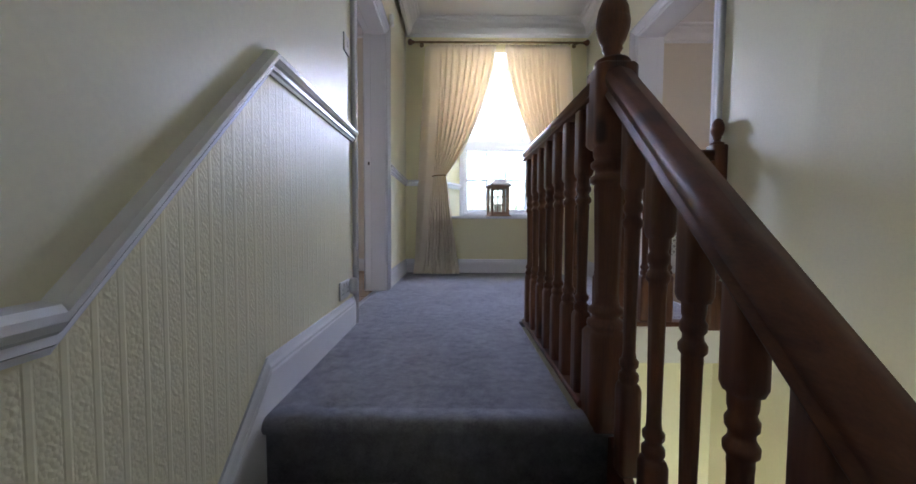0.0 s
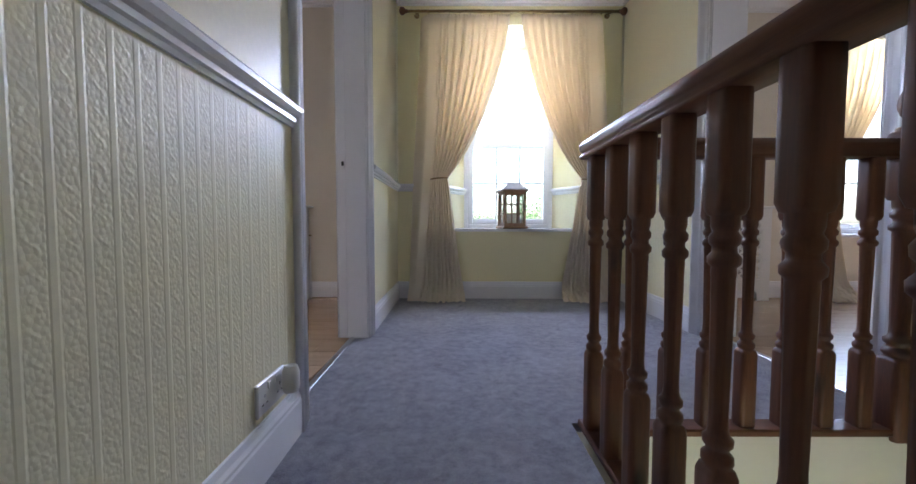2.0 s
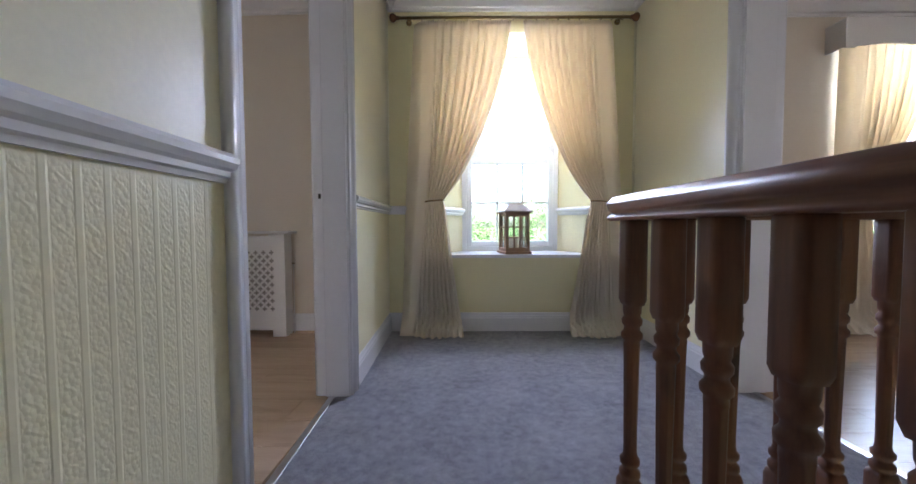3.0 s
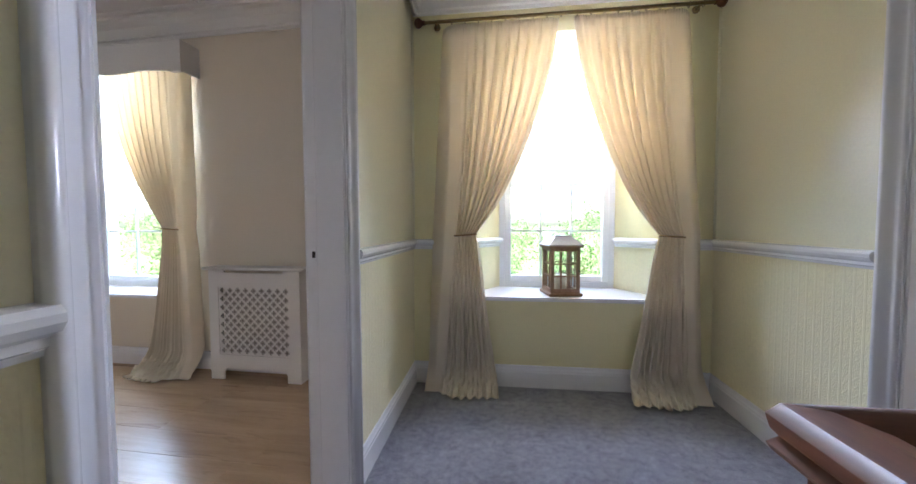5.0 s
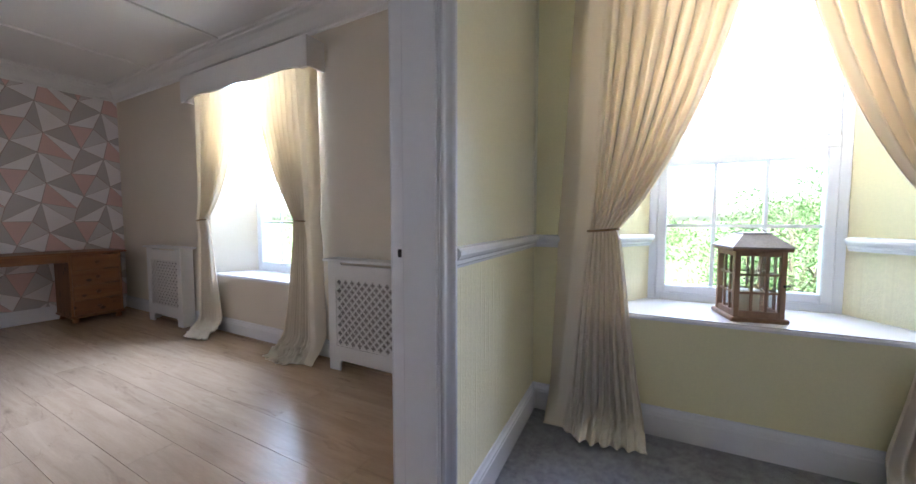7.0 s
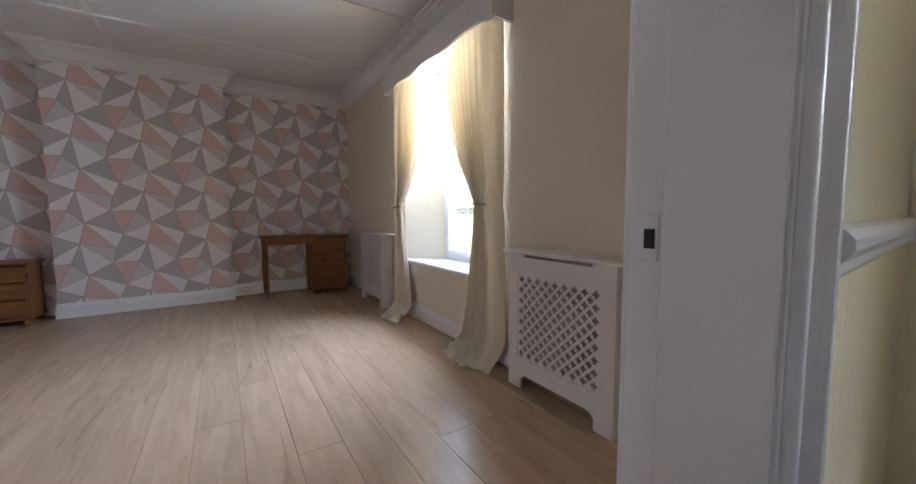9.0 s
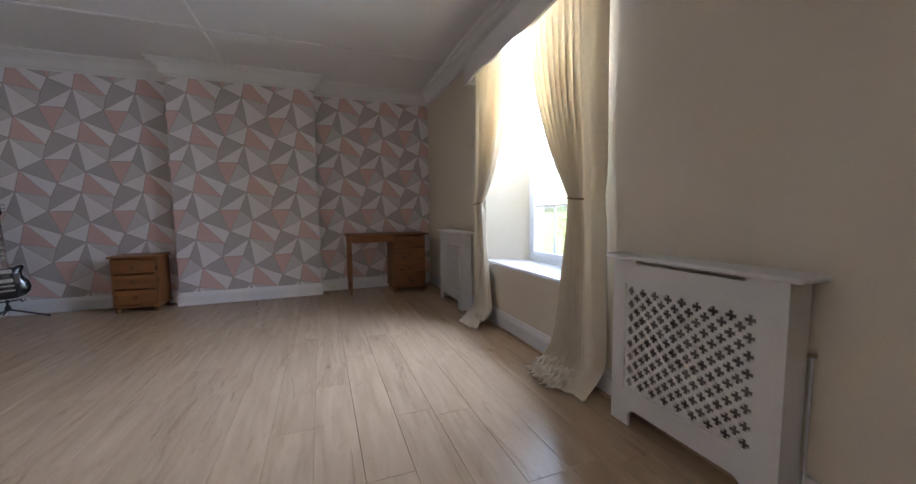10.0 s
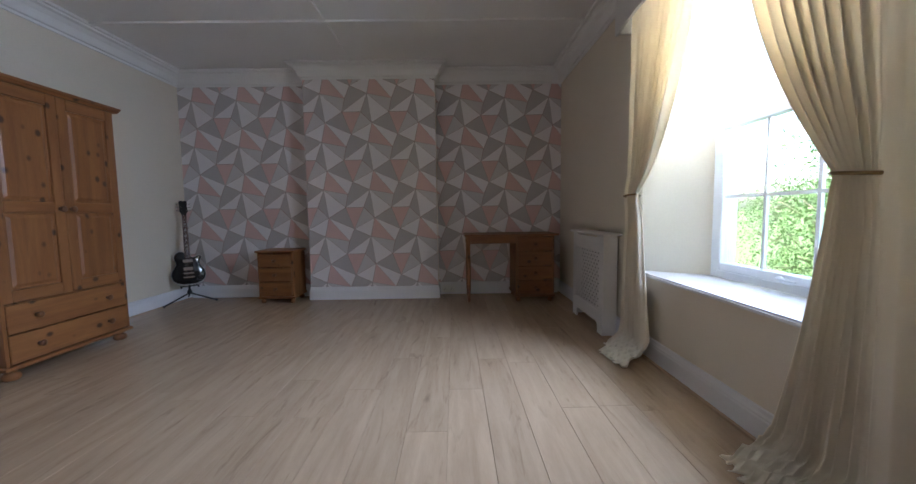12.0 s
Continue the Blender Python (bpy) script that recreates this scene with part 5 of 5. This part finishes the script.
for a in (205, 335, 90):
    bm = B()
    e = (0.27 * math.cos(radians(a)), 0.045 + 0.27 * math.sin(radians(a)), 0.012)
    rod(bm, (0, 0.045, 0.115), e, 0.009, 8)
    leg = part("leg", smooth(bm), M_BLACKM, gs)
    part("rubber_foot", smooth(ball(B(), e, 0.0125, 10)), M_DARK, leg)
for s in (-1, 1):
    bm = B()
    rod(bm, (0, 0.05, 0.19), (s * 0.08, 0.03, 0.20), 0.007, 8)
    rod(bm, (s * 0.08, 0.03, 0.20), (s * 0.08, -0.05, 0.192), 0.009, 8)
    part("cradle_arm", smooth(bm), M_BLACKM, gs)

# ---- lantern on the landing sill ----
LM = pose(0.765, 4.465, 0.622, 0, 0, 11) @ Matrix.Scale(1.17, 4)
ln = thing("lantern", "brown wooden candle lantern with grey tin roof", "lantern", LM)
hb = 0.088
part("base", box(B(), -hb - 0.012, hb + 0.012, -hb - 0.012, hb + 0.012, 0, 0.018, 0.004), M_LANTERN, ln)
for sx in (-1, 1):
    for sy in (-1, 1):
        x, y = sx * (hb - 0.010), sy * (hb - 0.010)
        part("post", box(B(), x - 0.010, x + 0.010, y - 0.010, y + 0.010, 0.018, 0.285, 0.002), M_LANTERN, ln)
for k in range(4):
    R = Matrix.Rotation(k * math.pi / 2, 4, 'Z')
    for a, b in ((0.018, 0.042), (0.265, 0.285)):
        bm = box(B(), -hb + 0.02, hb - 0.02, -hb + 0.002, -hb + 0.018, a, b)
        bm.transform(R)
        part("frame_rail", bm, M_LANTERN, ln)
    for x in (-0.025, 0.025):
        bm = box(B(), x - 0.004, x + 0.004, -hb + 0.006, -hb + 0.014, 0.042, 0.265)
        bm.transform(R)
        part("glazing_bar", bm, M_LANTERN, ln)
    for z in (0.116, 0.190):
        bm = box(B(), -hb + 0.02, hb - 0.02, -hb + 0.0065, -hb + 0.0135, z - 0.004, z + 0.004)
        bm.transform(R)
        part("glazing_bar", bm, M_LANTERN, ln)
    bm = box(B(), -hb + 0.018, hb - 0.018, -hb + 0.015, -hb + 0.017, 0.04, 0.267)
    bm.transform(R)
    g = part("pane", bm, M_GLASS, ln)
    g.visible_shadow = False
part("eaves", box(B(), -hb - 0.014, hb + 0.014, -hb - 0.014, hb + 0.014, 0.285, 0.297, 0.003), M_LANTERN, ln)
bm = B()
loft(bm, [[(sx * q, sy * q, z) for sx, sy in ((-1, -1), (1, -1), (1, 1), (-1, 1))] for q, z in ((hb + 0.018, 0.297), (hb + 0.018, 0.302), (0.05, 0.352), (0.05, 0.358))])
part("roof", bm, M_TIN, ln, "weathered tin roof")
bm = B()
rods = [(0.055 * math.cos(math.pi * i / 12), 0, 0.353 + 0.022 * math.sin(math.pi * i / 12)) for i in range(13)]
for a, b in zip(rods, rods[1:]):
    rod(bm, a, b, 0.0025, 6)
part("ring_handle", bm, M_TIN, ln)
bm = B()
ball(bm, (hb - 0.008, -hb - 0.006, 0.15), 0.006, 8)
box(bm, hb - 0.012, hb + 0.012, -hb - 0.004, -hb + 0.001, 0.147, 0.153)
part("catch", bm, M_BLACKM, ln, "small dark metal catch")
cd = thing("candle", "ivory pillar candle inside the lantern", "candle", LM @ pose(0.0, 0, 0.018))
part("wax", smooth(lathe(B(), [(0.036, 0), (0.037, 0.095), (0.034, 0.101), (0.020, 0.098), (0.001, 0.097)], 20)), M_WAX, cd)
part("wick", rod(B(), (0, 0, 0.096), (0.002, 0, 0.112), 0.0012, 6), M_DARK, cd)

# ---- small fixtures ----
def socket(m, label):
    root = thing("wall_socket", label, "socket", m)
    part("plate", box(B(), -0.073, 0.073, -0.010, 0, -0.043, 0.043, 0.003), M_SOCKET, root)
    for s in (-1, 1):
        part("switch", box(B(), s * 0.02 - 0.006, s * 0.02 + 0.006, -0.013, -0.0095, 0.016, 0.034, 0.001), M_SOCKET, root)
        # dark blocks on the plate paint the shade inside the pin openings
        bm = B()
        for dx, dz, w, h in ((0, 0.004, 0.004, 0.009), (-0.011, -0.016, 0.008, 0.004), (0.011, -0.016, 0.008, 0.004)):
            box(bm, s * 0.040 + dx - w / 2, s * 0.040 + dx + w / 2, -0.0106, -0.0095, dz - h / 2, dz + h / 2)
        part("pin_hole_shade", bm, M_DARK, root)
    return root


sk = socket(LW @ pose(XL + 0.003, 2.02, 0.212, 0, 0, 90), "white double wall socket above the skirting")
pf = thing("plug_in_freshener", "cream plug-in air freshener in the socket", "air freshener", LW @ pose(XL + 0.013, 2.072, 0.222, 0, 0, 90))
bm = B()
lathe(bm, [(0.020, -0.035), (0.024, -0.02), (0.023, 0.02), (0.018, 0.036), (0.012, 0.04), (0.011, 0.036)], 16, pose(0, -0.026, 0))
part("body", smooth(bm), M_SOCKET, pf)
part("glass_bottle", smooth(lathe(B(), [(0.010, -0.065), (0.014, -0.06), (0.014, -0.04), (0.009, -0.034)], 14, pose(0, -0.026, 0))), M_GLASS, pf, "clear scent bottle")
socket(BED @ pose(FX + 0.021, -1.38, 0.075, 0, 0, 90), "white double wall socket on the skirting")
sw = thing("light_switch", "white light switch beside the doorway", "light switch", LW @ pose(XL, 2.10, 1.40, 0, 0, 90))
part("plate", box(B(), -0.043, 0.043, -0.009, 0, -0.043, 0.043, 0.003), M_SOCKET, sw)
part("rocker", box(B(), -0.007, 0.007, -0.013, -0.0085, -0.013, 0.013, 0.002), M_SOCKET, sw)
sd = thing("alarm_sensor", "small white alarm sensor on the wall", "sensor", LW @ pose(XL, 3.36, 2.20, 0, 0, 90))
part("housing", box(B(), -0.028, 0.028, -0.035, 0, -0.045, 0.045, 0.010), M_SOCKET, sd)
part("lens", box(B(), -0.016, 0.016, -0.0375, -0.034, -0.03, 0.0, 0.003), M_WAX, sd)
hatch = thing("loft_hatch", "white panelled loft hatch in the ceiling", "hatch", pose(1.36, 3.63, CEIL))
bm = B()
for q in ((-0.30, 0.30, -0.30, -0.25), (-0.30, 0.30, 0.25, 0.30), (-0.30, -0.25, -0.25, 0.25), (0.25, 0.30, -0.25, 0.25)):
    box(bm, q[0], q[1], q[2], q[3], -0.016, 0.001, 0.002)
part("frame", bm, M_CEIL, hatch)
part("panel", box(B(), -0.25, 0.25, -0.25, 0.25, -0.006, 0.001), M_CEIL, hatch)

# radiator pipe tail beside the cover
pt = thing("radiator_pipe", "thin white radiator pipe beside the cover", "pipe", BED)
part("pipe", smooth(rod(B(), (-0.625, -0.030, 0.0), (-0.625, -0.030, 0.56), 0.004, 8)), M_WHITE, pt)
part("valve", smooth(rod(B(), (-0.615, -0.030, 0.56), (-0.635, -0.030, 0.56), 0.006, 8)), M_BRASS, pt)

# ---- geometric wallpaper ----
def paper(bm, y0, y1, z0, z1, x):
    """Printed triangles in a square repeat, each one just proud of the printed line between them."""
    PW, PH = 0.53, 0.54
    H, T, T0, R, E, E0 = (0, 0), (7, 48), (7, -32), (41, 8), (50, 67), (50, -13)
    C, D, H1, DL, T1, TU = (36, 30), (67, 30), (78, 0), (-11, 30), (85, 48), (85, -32)
    unit = (((T0, R, H), 3), ((T0, E0, R), 0), ((H, R, C), 1), ((H, C, T), 0), ((H, T, DL), 2), ((E0, H1, C, R), 2), ((H1, D, C), 0), ((C, D, E), 3), ((C, E, T), 2), ((D, T1, E), 1), ((E0, TU, H1), 0))
    for i in range(-6, 8):
        for j in range(-6, 4):
            for pts, c in unit:
                t = [(-2.80 + (i + u / 78) * PW, 0.74 - (j + v / 80) * PH) for u, v in pts]
                n = len(t)
                g = (sum(p[0] for p in t) / n, sum(p[1] for p in t) / n)
                q = []
                for p in t:
                    d = math.hypot(p[0] - g[0], p[1] - g[1])
                    k = 1 - 0.0045 / d
                    q.append((g[0] + (p[0] - g[0]) * k, g[1] + (p[1] - g[1]) * k))
                poly = clip(q, y0, y1, z0, z1)
                if len(poly) >= 3:
                    f = bm.faces.new([bm.verts.new((x, a, b)) for a, b in poly])
                    f.material_index = c


def clip(poly, y0, y1, z0, z1):
    for ax, lim, s in ((0, y0, 1), (0, y1, -1), (1, z0, 1), (1, z1, -1)):
        out = []
        for a, b in zip(poly, poly[1:] + poly[:1]):
            da, db = s * (a[ax] - lim), s * (b[ax] - lim)
            if da >= 0:
                out.append(a)
            if (da >= 0) != (db >= 0):
                k = da / (da - db)
                out.append((a[0] + (b[0] - a[0]) * k, a[1] + (b[1] - a[1]) * k))
        poly = out
        if not poly:
            break
    return poly


PZ0, PZ1 = 0.14, BCEIL - 0.15
for y0, y1, x in ((LY, CB0, FX), (CB0, CB1, CX), (CB1, 0, FX)):
    bm = B()
    box(bm, x - 0.001, x + 0.002, y0, y1, PZ0, PZ1)
    for f in bm.faces:
        f.material_index = 4
    paper(bm, y0, y1, PZ0, PZ1, x + 0.0026)
    ob = part("wallpaper", bm, [P_WHITE, P_LIGHT, P_GREY, P_PINK, P_LINE], wall_bw, "pink, grey and white geometric wallpaper")

# ---- garden ----
GZ = -2.95
bm = B()
box(bm, -900, 900, -900, 900, GZ - 1, GZ)
struct("ground", bm, M_GRASS, "lawn and fields below the windows")


def tree(m, h, spread, seed, leaf, label, n=5200, low=0.16, big=1.0):
    rnd = random.Random(seed)
    root = thing("tree", label, "tree", m, "garden trees")
    bm = B()
    tips = []
    rings = lambda a, b, r0, r1: rod(bm, a, b, r0, 7, r1)
    top = Vector((0, 0, h * 0.42))
    rings((0, 0, -0.1), top, 0.035 * h, 0.022 * h)
    for k in range(9):
        a = 2 * math.pi * k / 9 + rnd.uniform(-0.3, 0.3)
        st = Vector((0, 0, h * rnd.uniform(0.22, 0.42)))
        e = Vector((math.cos(a) * spread * rnd.uniform(0.4, 0.75), math.sin(a) * spread * rnd.uniform(0.4, 0.75), h * rnd.uniform(0.45, 0.85)))
        rings(st, e, 0.013 * h, 0.005 * h)
        for _ in range(4):
            e2 = e + Vector((rnd.uniform(-1, 1), rnd.uniform(-1, 1), rnd.uniform(-0.4, 0.8))) * spread * 0.42
            rings(st.lerp(e, 0.7), e2, 0.005 * h, 0.002 * h)
            tips.append(e2)
        tips.append(e)
    part("trunk", smooth(bm), M_BARK, root)
    clumps = []
    for t in tips:
        clumps.append((t, spread * rnd.uniform(0.16, 0.34)))
    for _ in range(26):
        a, r = rnd.uniform(0, 2 * math.pi), spread * math.sqrt(rnd.random())
        clumps.append((Vector((r * math.cos(a), r * math.sin(a), h * (low + (1 - low) * rnd.random() ** 0.8) * (1 - 0.25 * (r / spread) ** 2))), spread * rnd.uniform(0.14, 0.3)))
    verts, faces = [], []
    for _ in range(int(n * 2.6)):
        c, r = clumps[rnd.randrange(len(clumps))]
        d = Vector((rnd.gauss(0, 1), rnd.gauss(0, 1), rnd.gauss(0, 0.8)))
        d *= r * rnd.uniform(0.5, 1.0) / max(d.length, 1e-3)
        p = c + d
        s = rnd.uniform(0.03, 0.06) * big
        q = Euler((rnd.uniform(-1.2, 1.2), rnd.uniform(-1.2, 1.2), rnd.uniform(0, 6.28))).to_matrix()
        i = len(verts)
        for v in ((-0.5, 0, 0), (0, -0.26, 0.05), (0.6, 0, -0.06), (0, 0.26, 0.05)):
            verts.append(p + q @ (Vector(v) * s * 2))
        faces.append((i, i + 1, i + 2, i + 3))
    me = bpy.data.meshes.new("crown")
    me.from_pydata(verts, [], faces)
    me.materials.append(leaf)
    ob = new("crown", me)
    ob.parent = root
    tagged(ob, kind="stuff")
    return root


tree(pose(-4.2, 11.5, GZ), 5.6, 2.4, 1, M_LEAF2, "broad green garden tree near the house", 3000, big=2.2)
tree(pose(-8.5, 13.0, GZ), 6.0, 2.8, 2, M_LEAF, "dense green garden tree", 7000)
tree(pose(-0.8, 17.0, GZ), 5.0, 2.6, 3, M_LEAF, "dense green garden tree", 6000)
tree(pose(3.6, 13.5, GZ), 5.4, 2.3, 4, M_LEAF, "open-branched green garden tree", 3800, 0.35)
tree(pose(7.5, 19.0, GZ), 5.6, 3.0, 5, M_LEAF, "dense green garden tree", 6000)
tree(pose(12.0, 17.0, GZ), 6.0, 3.0, 6, M_LEAF2, "dense green garden tree", 5000)
tree(pose(-14.0, 17.0, GZ), 6.5, 3.2, 7, M_LEAF, "dense green garden tree", 5000)

# ---- laminate planks ----
def planks(parent, x0, x1, y0, y1, cut=None):
    rnd = random.Random(21)
    pw, pl = 0.192, 1.285
    base = {}

    def plank_mesh(w, l):
        key = (round(w, 3), round(l, 3))
        if key not in base:
            bm = B()
            loft(bm, [[(0.0006, 0.0006, -0.013), (l - 0.0006, 0.0006, -0.013), (l - 0.0006, w - 0.0006, -0.013), (0.0006, w - 0.0006, -0.013)],
                      [(0.0006, 0.0006, -0.0016), (l - 0.0006, 0.0006, -0.0016), (l - 0.0006, w - 0.0006, -0.0016), (0.0006, w - 0.0006, -0.0016)],
                      [(0.0012, 0.0012, -0.0005), (l - 0.0012, 0.0012, -0.0005), (l - 0.0012, w - 0.0012, -0.0005), (0.0012, w - 0.0012, -0.0005)]])
            base[key] = mesh_of("plank", bm, M_OAK)
        return base[key]

    y = y1
    while y > y0 + 0.01:
        w = min(pw, y - y0)
        x = x0 - rnd.choice((0.0, 0.32, 0.64, 0.96)) - rnd.uniform(0, 0.25)
        while x < x1 - 0.005:
            a, b = max(x, x0), min(x + pl, x1)
            if b - a > 0.01:
                ob = new("plank", plank_mesh(w, b - a))
                ob.parent, ob.location = parent, (a, y - w, 0)
            x += pl
        y -= pw


planks(floor_bed, FX, 0.10, LY, -0.0)
planks(floor_room, XR + 0.10, 5.2, 1.6, 4.36)
